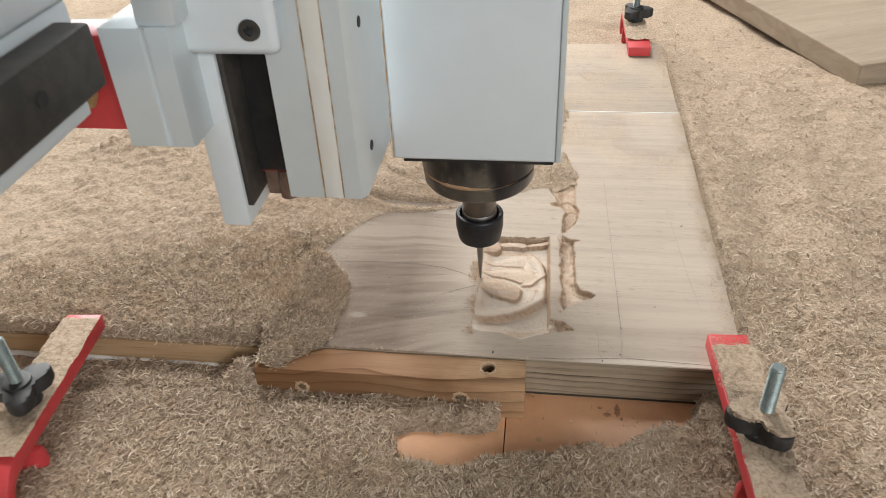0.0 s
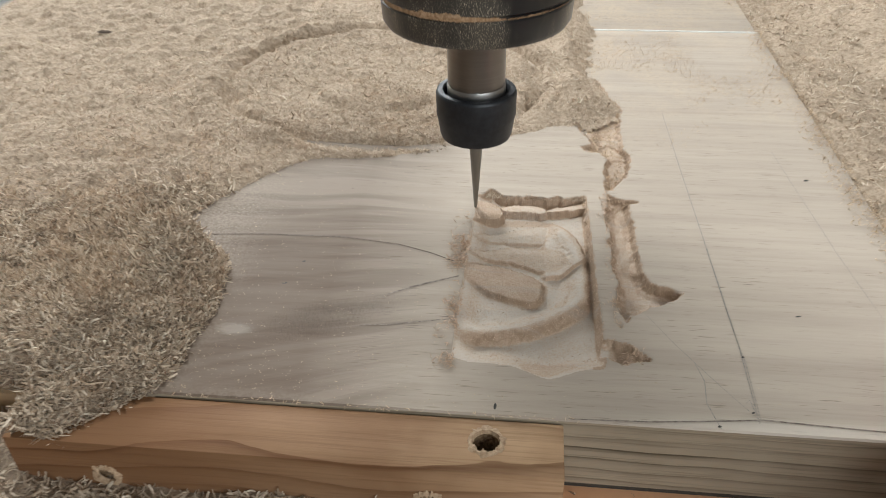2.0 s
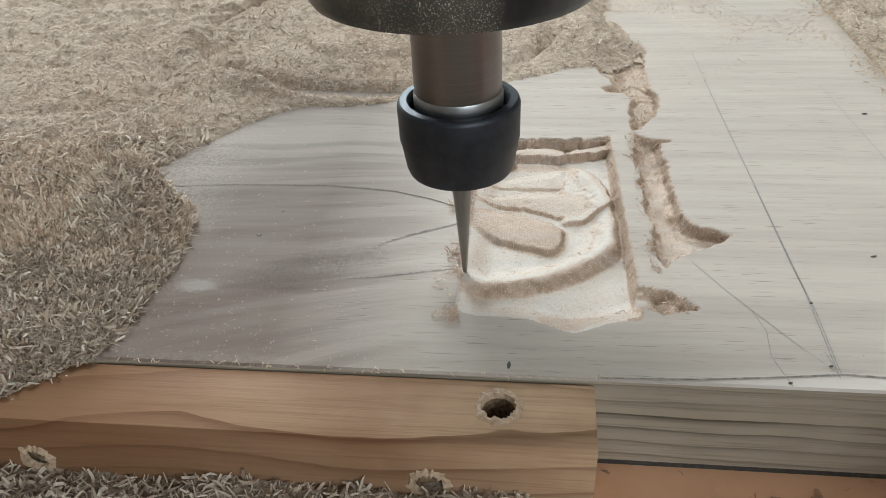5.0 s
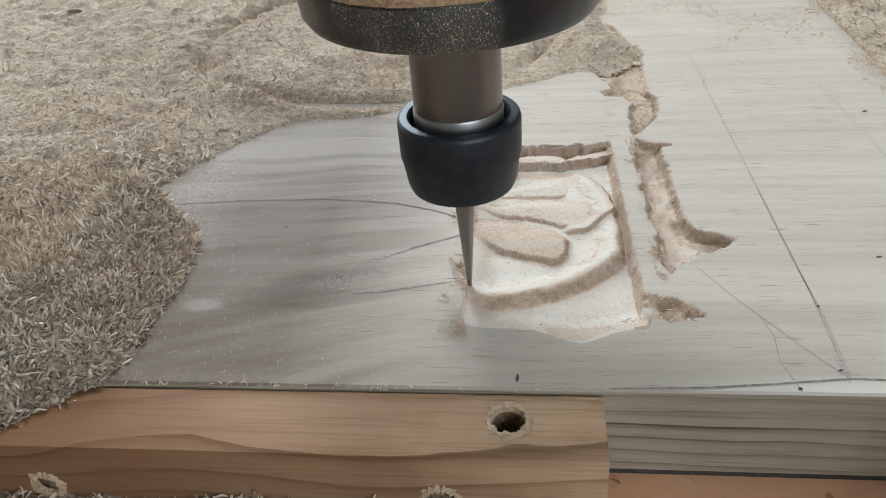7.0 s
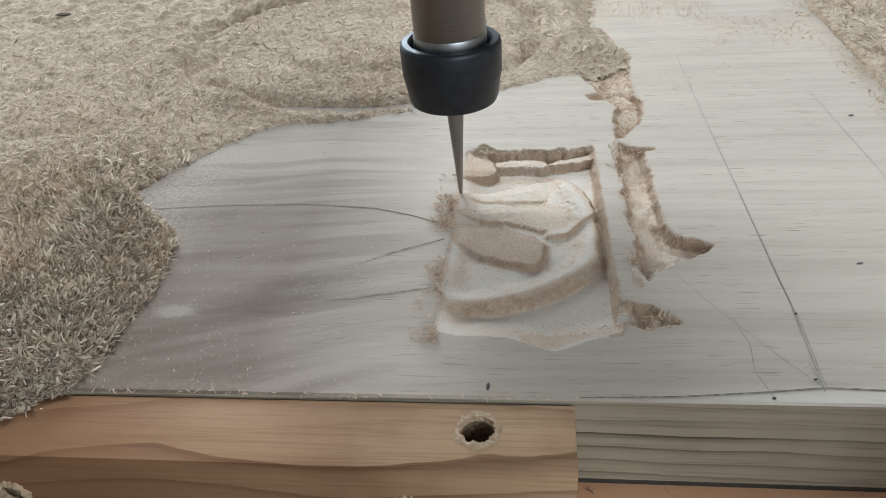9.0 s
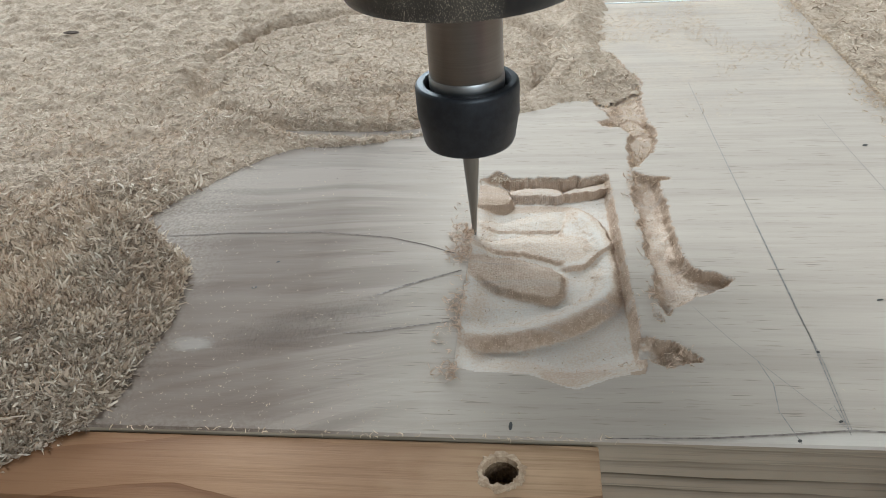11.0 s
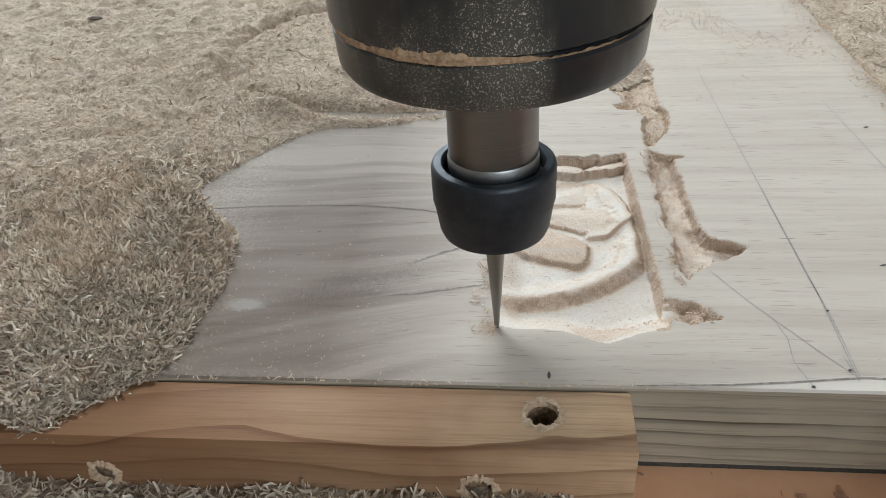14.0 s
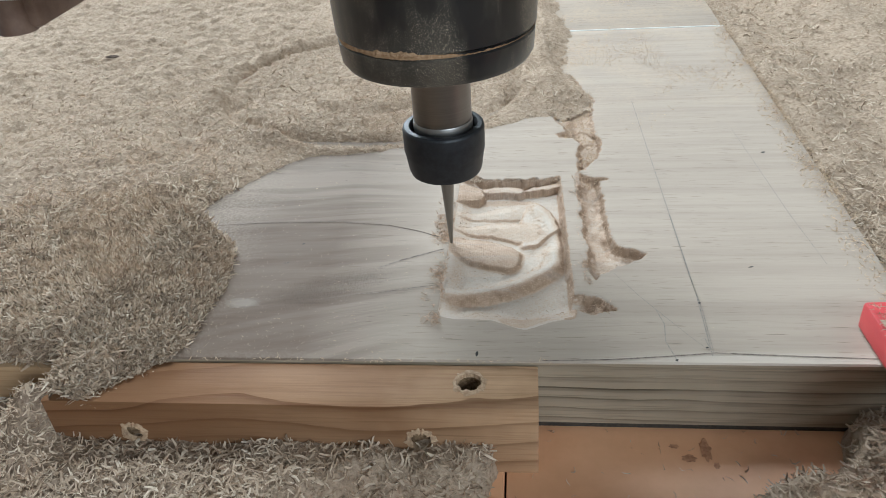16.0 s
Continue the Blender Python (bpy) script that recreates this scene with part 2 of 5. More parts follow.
    near = math_node(nt, "MAXIMUM", near, math_node(nt, "MULTIPLY", math_node(nt, "MULTIPLY_ADD", y, -45.0, 17.2), ramp(nt, math_node(nt, "MULTIPLY_ADD", x, -6.0, 0.5), [(0.2, (0, 0, 0)), (0.6, (1, 1, 1))])))
    fleck = noise_tex(nt, 900.0, tc.outputs["Object"], 3.0, 0.7)
    near = math_node(nt, "MULTIPLY", ramp(nt, near, [(0.25, (0, 0, 0)), (1.0, (0.5, 0.5, 0.5))]), ramp(nt, fleck, [(0.42, (0.1, 0.1, 0.1)), (0.58, (1, 1, 1))]))
    col = mix(nt, near, col, (0.36, 0.295, 0.235))
    # a thin veil of pale powder further back
    veil = math_node(nt, "MULTIPLY", ramp(nt, y, [(0.52, (0, 0, 0)), (0.66, (1, 1, 1))]), ramp(nt, noise_tex(nt, 16.0, tc.outputs["Object"], 5.0, 0.65), [(0.42, (0, 0, 0)), (0.62, (0.8, 0.8, 0.8))]))
    veil = math_node(nt, "MULTIPLY", veil, ramp(nt, noise_tex(nt, 420.0, tc.outputs["Object"], 4.0, 0.7), [(0.40, (0.15, 0.15, 0.15)), (0.56, (1, 1, 1))]))
    col = mix(nt, veil, col, (0.50, 0.395, 0.295))
    # where the cutter went: pale on the flats, browner and furrier on steep slopes and some shapes
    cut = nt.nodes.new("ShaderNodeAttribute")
    cut.attribute_name = "cut_tone"
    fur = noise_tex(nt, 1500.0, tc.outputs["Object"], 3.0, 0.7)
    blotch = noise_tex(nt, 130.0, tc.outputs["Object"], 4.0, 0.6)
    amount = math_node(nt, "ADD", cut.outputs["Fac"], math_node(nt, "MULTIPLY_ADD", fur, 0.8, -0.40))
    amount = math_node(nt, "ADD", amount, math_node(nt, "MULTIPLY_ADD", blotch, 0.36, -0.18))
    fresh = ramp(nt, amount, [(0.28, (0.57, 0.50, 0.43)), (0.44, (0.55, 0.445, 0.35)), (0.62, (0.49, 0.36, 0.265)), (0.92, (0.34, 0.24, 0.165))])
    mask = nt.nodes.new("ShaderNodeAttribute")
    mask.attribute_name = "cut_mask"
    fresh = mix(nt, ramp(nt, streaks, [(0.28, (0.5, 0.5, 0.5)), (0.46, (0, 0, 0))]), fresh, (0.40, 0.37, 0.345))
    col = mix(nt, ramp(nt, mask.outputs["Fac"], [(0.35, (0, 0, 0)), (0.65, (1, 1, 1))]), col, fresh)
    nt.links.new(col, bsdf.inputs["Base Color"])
    furry = math_node(nt, "MULTIPLY", fur, math_node(nt, "MULTIPLY", mask.outputs["Fac"], math_node(nt, "MULTIPLY", cut.outputs["Fac"], 3.0)))
    rib = math_node(nt, "SINE", math_node(nt, "MULTIPLY_ADD", blotch, 16.0, math_node(nt, "MULTIPLY", x, 7400.0)))
    furry = math_node(nt, "ADD", furry, math_node(nt, "MULTIPLY", rib, math_node(nt, "MULTIPLY", mask.outputs["Fac"], ramp(nt, amount, [(0.5, (0.05, 0.05, 0.05)), (0.75, (0.18, 0.18, 0.18))]))))
    furry = math_node(nt, "ADD", furry, math_node(nt, "MULTIPLY", torn, -1.6))
    bump(nt, bsdf, math_node(nt, "ADD", math_node(nt, "MULTIPLY", math_node(nt, "ADD", fine, streaks), 0.35), furry), 0.0003, 0.7)
    return mat


def speckled(name, base, other, scale, rough, metal=0.0, bump_d=0.0, low=0.4, high=0.6, spec=0.5):
    mat, nt, bsdf = material(name, rough, metal, spec)
    v = coords(nt, (1, 1, 1))
    f = noise_tex(nt, scale, v, 5.0, 0.65)
    f2 = noise_tex(nt, scale * 0.13, v, 3.0)
    col = mix(nt, ramp(nt, f, [(low, (0, 0, 0)), (high, (1, 1, 1))]), base, other)
    col = mix(nt, math_node(nt, "MULTIPLY", f2, 0.3), col, base)
    nt.links.new(col, bsdf.inputs["Base Color"])
    r = math_node(nt, "MULTIPLY_ADD", f2, 0.3, rough - 0.12)
    nt.links.new(r, bsdf.inputs["Roughness"])
    if bump_d:
        bump(nt, bsdf, f, bump_d, 0.7)
    return mat


def dust_material():
    """Loose sawdust: coarse and brown round the heap, whose shade is put into its colour, settling to fine pale powder
    further off.
    """
    mat, nt, bsdf = material("sawdust_bed", 0.92, spec=0.08)
    tc = nt.nodes.new("ShaderNodeTexCoord")
    sep = nt.nodes.new("ShaderNodeSeparateXYZ")
    nt.links.new(tc.outputs["Object"], sep.inputs[0])
    grain = noise_tex(nt, 420.0, tc.outputs["Object"], 5.0, 0.7)
    patch = noise_tex(nt, 30.0, tc.outputs["Object"], 4.0, 0.6)
    # darkened to stand for the shaded heap and the gaps between its chips
    coarse = mix(nt, ramp(nt, grain, [(0.38, (0, 0, 0)), (0.62, (1, 1, 1))]), (0.22, 0.162, 0.118), (0.42, 0.325, 0.24))
    powder = mix(nt, ramp(nt, grain, [(0.36, (0, 0, 0)), (0.56, (1, 1, 1))]), (0.30, 0.222, 0.155), (0.485, 0.38, 0.283))
    away = nt.nodes.new("ShaderNodeVectorMath")
    away.operation = "DISTANCE"
    away.inputs[1].default_value = (-0.13, 0.37, 0.03)
    nt.links.new(tc.outputs["Object"], away.inputs[0])
    far = ramp(nt, math_node(nt, "ADD", away.outputs["Value"], math_node(nt, "MULTIPLY_ADD", patch, 0.16, -0.08)), [(0.09, (0, 0, 0)), (0.21, (1, 1, 1))])
    col = mix(nt, far, coarse, powder)
    nt.links.new(col, bsdf.inputs["Base Color"])
    bump(nt, bsdf, grain, 0.002, 0.7)
    return mat


def chip_material(name, palette, clots):
    """Thin shavings: pale, and light passes through them."""
    mat, nt, bsdf = material(name, 0.8, spec=0.15)
    geo = nt.nodes.new("ShaderNodeNewGeometry")
    col = ramp(nt, geo.outputs["Random Per Island"], list(zip((0.0, 0.25, 0.7, 1.0), palette)))
    # browner clots of fresh dust among the pale
    clot = noise_tex(nt, 34.0, coords(nt, (1, 1, 1)), 4.0, 0.6)
    col = mix(nt, ramp(nt, clot, [(0.50, (0, 0, 0)), (0.62, (clots, clots, clots))]), col, (0.47, 0.335, 0.225))
    nt.links.new(col, bsdf.inputs["Base Color"])
    thin = nt.nodes.new("ShaderNodeBsdfTranslucent")
    nt.links.new(col, thin.inputs["Color"])
    both = nt.nodes.new("ShaderNodeMixShader")
    both.inputs[0].default_value = 0.12
    nt.links.new(bsdf.outputs[0], both.inputs[1])
    nt.links.new(thin.outputs[0], both.inputs[2])
    out = next(n for n in nt.nodes if n.type == "OUTPUT_MATERIAL")
    nt.links.new(both.outputs[0], out.inputs["Surface"])
    return mat


def painted_black():
    mat, nt, bsdf = material("black_enamel", 0.3, spec=0.5)
    v = coords(nt, (1, 1, 1))
    specks = noise_tex(nt, 3000.0, v, 2.0, 0.5)
    patch = noise_tex(nt, 48.0, coords(nt, (1, 1, 0.35)), 4.0, 0.6)
    mask = math_node(nt, "MULTIPLY", ramp(nt, specks, [(0.60, (0, 0, 0)), (0.65, (1, 1, 1))]), ramp(nt, patch, [(0.47, (0, 0, 0)), (0.58, (1, 1, 1))]))
    film = ramp(nt, patch, [(0.42, (0, 0, 0)), (0.75, (0.22, 0.22, 0.22))])
    col = mix(nt, film, (0.012, 0.012, 0.013), (0.34, 0.29, 0.22))
    col = mix(nt, mask, col, (0.50, 0.43, 0.33))
    nt.links.new(col, bsdf.inputs["Base Color"])
    nt.links.new(math_node(nt, "MULTIPLY_ADD", mask, 0.45, 0.3), bsdf.inputs["Roughness"])
    return mat


def brushed(name, colour, rough, ring=True):
    mat, nt, bsdf = material(name, rough, 1.0)
    f = noise_tex(nt, 1.0, coords(nt, (60, 60, 2600) if ring else (900, 900, 30)), 3.0)
    col = mix(nt, f, tuple(c * 0.72 for c in colour), colour)
    nt.links.new(col, bsdf.inputs["Base Color"])
    bump(nt, bsdf, f, 0.00003, 0.5)
    return mat


BOARD = board_wood()
EDGE_WOOD = ringed_wood("board_edge_wood", (0.39, 0.322, 0.238), (0.29, 0.232, 0.165), (0.050, 0.038, 0.024), 190.0, 0.3, 0.006)
BATTEN = ringed_wood("batten_wood", (0.55, 0.365, 0.22), (0.455, 0.285, 0.165), (0.12, 0.054, 0.024), 105.0, 0.55, 0.045, 0.62, (0.19, 0.098, 0.048))
STRIP = wood("strip_wood", (0.42, 0.29, 0.17), (0.31, 0.20, 0.11), (0.12, 0.065, 0.03), 0.55, (3.0, 40.0, 60.0))
LOOSE = wood("loose_board_wood", (0.38, 0.31, 0.235), (0.29, 0.23, 0.17), (0.17, 0.125, 0.085), 0.6, (3.0, 26.0, 60.0))
HOLE = speckled("torn_hole_wood", (0.26, 0.17, 0.095), (0.10, 0.06, 0.03), 900, 0.9, bump_d=0.0008)
TORN = speckled("torn_batten_wood", (0.50, 0.36, 0.235), (0.34, 0.22, 0.13), 800, 0.85, bump_d=0.0006)
FIBRE = speckled("torn_fibres", (0.62, 0.46, 0.34), (0.48, 0.34, 0.235), 700, 0.8, bump_d=0.0005)
MELAMINE = speckled("white_melamine", (0.72, 0.71, 0.68), (0.55, 0.50, 0.43), 60, 0.45, low=0.5, high=0.75)
HARDBOARD = speckled("brown_hardboard", (0.74, 0.42, 0.24), (0.61, 0.325, 0.175), 30, 0.45, bump_d=0.0001, low=0.35, high=0.7)
DUST = dust_material()
POWDER = speckled("fine_wood_powder", (0.64, 0.50, 0.36), (0.52, 0.38, 0.25), 600, 0.95, bump_d=0.0006, spec=0.1)
CAKED = speckled("caked_brown_dust", (0.46, 0.31, 0.19), (0.27, 0.165, 0.09), 900, 0.95, bump_d=0.001, spec=0.1)
CHIPS = chip_material("wood_chips", ((0.22, 0.155, 0.105), (0.43, 0.335, 0.245), (0.56, 0.45, 0.34), (0.72, 0.62, 0.495)), 0.35)
FINE_CHIPS = chip_material("fine_wood_chips", ((0.36, 0.26, 0.18), (0.47, 0.365, 0.27), (0.55, 0.44, 0.335), (0.64, 0.53, 0.415)), 0.5)
ENAMEL = painted_black()
OXIDE = speckled("black_oxide_steel", (0.012, 0.013, 0.016), (0.022, 0.023, 0.027), 300, 0.42, 0.3, 0.00004)
STEEL = brushed("ground_steel", (0.26, 0.24, 0.225), 0.34)
BRIGHT = brushed("bright_steel", (0.36, 0.35, 0.34), 0.42)
CARBIDE = brushed("carbide", (0.30, 0.29, 0.27), 0.36, False)
PAINT = speckled("light_grey_paint", (0.60, 0.648, 0.68), (0.55, 0.595, 0.62), 25, 0.4, low=0.3, high=0.8)
ALU = speckled("anodised_aluminium", (0.60, 0.66, 0.69), (0.52, 0.575, 0.60), 14, 0.36, 0.25, low=0.3, high=0.8)
STAIN = speckled("yellowed_aluminium", (0.68, 0.70, 0.70), (0.62, 0.59, 0.52), 30, 0.45, 0.1, low=0.3, high=0.8)
GRIME = speckled("brown_grime", (0.30, 0.20, 0.11), (0.52, 0.46, 0.38), 90, 0.7, low=0.45, high=0.6)
BLACK = speckled("black_rubber", (0.012, 0.012, 0.014), (0.022, 0.02, 0.02), 80, 0.6)
RAILDARK = speckled("dark_oiled_steel", (0.035, 0.032, 0.029), (0.07, 0.062, 0.055), 60, 0.6, 0.3)
RED = speckled("red_paint", (0.56, 0.055, 0.06), (0.46, 0.04, 0.045), 40, 0.45, low=0.35, high=0.7)
REDDARK = speckled("dark_red_seal", (0.30, 0.04, 0.03), (0.22, 0.03, 0.02), 40, 0.5)
BROWNMETAL = speckled("brown_bearing_block", (0.16, 0.10, 0.075), (0.26, 0.18, 0.14), 60, 0.45, 0.3)
PLASTIC = speckled("black_plastic", (0.016, 0.016, 0.017), (0.03, 0.03, 0.03), 120, 0.5)
ZINC = speckled("zinc_plated_steel", (0.28, 0.33, 0.32), (0.20, 0.235, 0.235), 200, 0.45, 0.6, 0.0001)
GRAPHITE = speckled("pencil_graphite", (0.19, 0.17, 0.155), (0.33, 0.285, 0.245), 900, 0.6)
CRACK = speckled("dark_grain_line", (0.10, 0.07, 0.052), (0.17, 0.128, 0.10), 700, 0.8)
SMUDGE = speckled("brown_smudge", (0.30, 0.15, 0.082), (0.50, 0.27, 0.15), 500, 0.5)
VEIN = speckled("grey_grain_vein", (0.15, 0.115, 0.092), (0.33, 0.27, 0.225), 500, 0.8)
INK = speckled("dark_mark", (0.03, 0.025, 0.02), (0.06, 0.05, 0.04), 900, 0.7)
PLASTER = speckled("painted_plaster", (0.30, 0.29, 0.275), (0.25, 0.24, 0.225), 6, 0.9, bump_d=0.001)
CONCRETE = speckled("concrete", (0.30, 0.29, 0.27), (0.22, 0.21, 0.20), 9, 0.85, bump_d=0.001)
YELLOW = speckled("yellow_brass_fitting", (0.55, 0.42, 0.22), (0.4, 0.3, 0.15), 60, 0.4, 0.4)

# ---- mesh helpers ----


def link(name, bm, mats, parent=None, smooth=None):
    me = bpy.data.meshes.new(name)
    bm.normal_update()
    bm.to_mesh(me)
    bm.free()
    for m in mats if isinstance(mats, (list, tuple)) else [mats]:
        me.materials.append(m)
    if smooth:
        me.polygons.foreach_set("use_smooth", [True] * len(me.polygons))
        me.set_sharp_from_angle(angle=radians(smooth))
    ob = new(name, me)
    ob.parent = parent
    return ob


def part(name, bm, mat, parent, label="", smooth=35):
    ob = link(name, bm, mat, parent, smooth)
    return tagged(ob, label) if label else ob


def empty(name, m=None):
    ob = new(name)
    ob.empty_display_size = 0.02
    if m is not None:
        ob.matrix_basis = m
    return ob


def box(lo, hi, bevel=0.0, seg=2, bm=None):
    out = bm or bmesh.new()
    b = bmesh.new()
    bmesh.ops.create_cube(b, size=1.0)
    for v in b.verts:
        v.co = Vector([lo[i] + (v.co[i] + 0.5) * (hi[i] - lo[i]) for i in range(3)])
    if bevel:
        bmesh.ops.bevel(b, geom=b.edges[:], offset=bevel, segments=seg, affect="EDGES", profile=0.5)
    me = bpy.data.meshes.new("tmp")
    b.to_mesh(me)
    b.free()
    out.from_mesh(me)
    bpy.data.meshes.remove(me)
    return out


def lathe(profile, steps=64, centre=(0, 0, 0), bm=None, closed=True):
    """A turned body round z from rows of (radius, z)."""
    bm = bm or bmesh.new()
    rings = []
    for r, z in profile:
        rings.append([bm.verts.new((centre[0] + r * math.cos(2 * math.pi * k / steps), centre[1] + r * math.sin(2 * math.pi * k / steps), centre[2] + z)) for k in range(steps)])
    for a, b in zip(rings, rings[1:]):
        for k in range(steps):
            bm.faces.new((a[k], a[(k + 1) % steps], b[(k + 1) % steps], b[k]))
    if closed:
        bm.faces.new(rings[0][::-1])
        bm.faces.new(rings[-1])
    return bm


def prism(outline, z0, z1, bevel=0.0, axis="z"):
    """An outline pushed up from z0 to z1, with eased edges; axis y lays it upright (x, z outline, depth along y)."""
    bm = bmesh.new()
    low = [bm.verts.new((x, y, z0)) for x, y in outline]
    top = [bm.verts.new((x, y, z1)) for x, y in outline]
    n = len(outline)
    bm.faces.new(low[::-1])
    bm.faces.new(top)
    for k in range(n):
        bm.faces.new((low[k], low[(k + 1) % n], top[(k + 1) % n], top[k]))
    if bevel:
        edges = [e for e in bm.edges if e.verts[0].co.z == e.verts[1].co.z]
        bmesh.ops.bevel(bm, geom=edges, offset=bevel, segments=2, affect="EDGES", profile=0.5)
    if axis == "y":
        for v in bm.verts:
            v.co = Vector((v.co.x, v.co.z, v.co.y))
        bmesh.ops.reverse_faces(bm, faces=bm.faces[:])
    return bm


def mesh_from_arrays(name, verts, quads, mats, parent=None, index=None, smooth=False):
    """A mesh of quads from numpy arrays."""
    me = bpy.data.meshes.new(name)
    me.vertices.add(len(verts))
    me.vertices.foreach_set("co", np.ascontiguousarray(verts, np.float32).ravel())
    me.loops.add(quads.size)
    me.loops.foreach_set("vertex_index", np.ascontiguousarray(quads, np.int32).ravel())
    me.polygons.add(len(quads))
    me.polygons.foreach_set("loop_start", np.arange(0, quads.size, 4, dtype=np.int32))
    for m in mats if isinstance(mats, (list, tuple)) else [mats]:
        me.materials.append(m)
    if index is not None:
        me.polygons.foreach_set("material_index", np.ascontiguousarray(index, np.int32))
    me.polygons.foreach_set("use_smooth", np.full(len(quads), smooth))
    me.update(calc_edges=True)
    ob = new(name, me)
    ob.parent = parent
    return ob


rng = np.random.default_rng(7)
LATTICE = rng.random((256, 256))


def value_noise(x, y, scale, octaves=4, gain=0.5, shift=0.0):
    """Smooth noise of about -1 to 1 on arrays of metres; scale: cells a metre."""
    total, amp, norm = np.zeros_like(x), 1.0, 0.0
    for o in range(octaves):
        u, v = x * scale + 37.3 * o + shift, y * scale + 91.7 * o + shift * 0.7
        i, j = np.floor(u).astype(int), np.floor(v).astype(int)
        fu, fv = u - i, v - j
        fu, fv = fu * fu * (3 - 2 * fu), fv * fv * (3 - 2 * fv)
        i0, i1, j0, j1 = i % 256, (i + 1) % 256, j % 256, (j + 1) % 256
        a = LATTICE[i0, j0] * (1 - fu) + LATTICE[i1, j0] * fu
        b = LATTICE[i0, j1] * (1 - fu) + LATTICE[i1, j1] * fu
        total += amp * (2 * (a * (1 - fv) + b * fv) - 1)
        norm += amp
        amp, scale = amp * gain, scale * 2
    return total / norm


def step(a, b, x):
    t = np.clip((x - a) / (b - a), 0, 1)
    return t * t * (3 - 2 * t)


def grid_quads(nx, ny):
    k = np.arange(nx * ny).reshape(ny, nx)
    return np.stack([k[:-1, :-1], k[:-1, 1:], k[1:, 1:], k[1:, :-1]], -1).reshape(-1, 4)


# ---- the room, unseen and added to close the place, and the machine's bed ----


def wall_with_opening(name, lo, hi, hole_lo, hole_hi, axis):
    """A wall slab with an opening; axis: the direction along the wall."""
    bm = bmesh.new()
    a, z = axis, 2

    def piece(a0, a1, z0, z1):
        l, h = list(lo), list(hi)
        l[a], h[a], l[z], h[z] = a0, a1, z0, z1
        box(l, h, 0, bm=bm)

    piece(lo[a], hole_lo[0], lo[z], hi[z])
    piece(hole_hi[0], hi[a], lo[z], hi[z])
    piece(hole_lo[0], hole_hi[0], lo[z], hole_lo[1])
    piece(hole_lo[0], hole_hi[0], hole_hi[1], hi[z])
    return tagged(link(name, bm, PLASTER), "plain grey plaster wall, unseen, with an opening for an added lamp", "wall", kind="structure")


def build_room():
    # unseen shell for bounced light; its openings are set where the lamps stand
    tagged(link("floor", box((-3.2, -2.7, -0.9), (3.2, 4.2, -0.8)), CONCRETE), "plain grey concrete workshop floor", "floor", kind="structure")
    top = bmesh.new()
    for lo, hi in (((-3.2, -2.7), (3.2, 0.65)), ((-3.2, 2.35), (3.2, 4.2)), ((-3.2, 0.65), (-1.75, 2.35)), ((0.35, 0.65), (3.2, 2.35))):
        box((*lo, 2.5), (*hi, 2.6), bm=top)
    tagged(link("ceiling", top, PLASTER), "plain grey ceiling, unseen, with an opening for an added lamp", "ceiling", kind="structure")
    wall_with_opening("wall_north", (-3.2, 4.0, -0.8), (3.2, 4.2, 2.5), (-2.85, 0.7), (-0.55, 2.2), 0)
    wall_with_opening("wall_south", (-3.2, -2.7, -0.8), (3.2, -2.5, 2.5), (0.8, 0.75), (2.8, 2.25), 0)
    tagged(link("wall_west", box((-3.2, -2.5, -0.8), (-3.0, 4.0, 2.5)), PLASTER), "plain grey painted plaster workshop wall", "wall", kind="structure")
    tagged(link("wall_east", box((3.0, -2.5, -0.8), (3.2, 4.0, 2.5)), PLASTER), "plain grey painted plaster workshop wall", "wall", kind="structure")
    bed = tagged(link("machine_bed", box((-0.95, -0.5, -0.8), (1.15, 2.0, -0.006), 0.01), RAILDARK), "dark steel router machine bed under hardboard", "machine bed", kind="structure")
    # two hardboard sheets that meet under the batten's end
    for name, x0, x1 in (("hardboard_sheet", -0.95, 0.0615), ("hardboard_sheet", 0.0622, 1.15)):
        part("hardboard_sheet", box((x0, -0.5, -0.006), (x1, 2.0, 0.0), 0.0006), HARDBOARD, bed, "reddish-brown smooth hardboard sheet")


build_room()


def build_stains():
    """Scorched knots and smudges on the bare hardboard."""
    for x, y, a, b in ((0.1335, 0.3600, 0.0022, 0.0060), (0.1360, 0.3530, 0.0012, 0.0018), (0.1270, 0.3560, 0.0030, 0.0020), (0.1225, 0.3615, 0.0020, 0.0012)):
        bm = bmesh.new()
        bmesh.ops.create_circle(bm, cap_ends=True, radius=1.0, segments=18)
        for k, v in enumerate(bm.verts):
            r = 0.85 + 0.18 * math.sin(k * 2.3 + x * 900)
            v.co = Vector((x + v.co.x * a * r, y + v.co.y * b * r, 0.0002))
        tagged(link("dark_stain", bm, SMUDGE), "dark brown smudge on the bare hardboard", "stain", "smudges on the hardboard", kind="stuff")


build_stains()


def build_screws():
    for x, y in ((0.0835, 0.3315), (0.1105, 0.3290), (0.048, 0.3060)):
        ob = tagged(link("screw", lathe([(0.0010, -0.002), (0.0017, 0.0), (0.0018, 0.0003), (0.0011, 0.0007)], 16), YELLOW, None, 40), "small brass-coloured screw head in the hardboard", "screw", "screws in the hardboard")
        ob.matrix_basis = pose(x, y, 0.0)


build_screws()

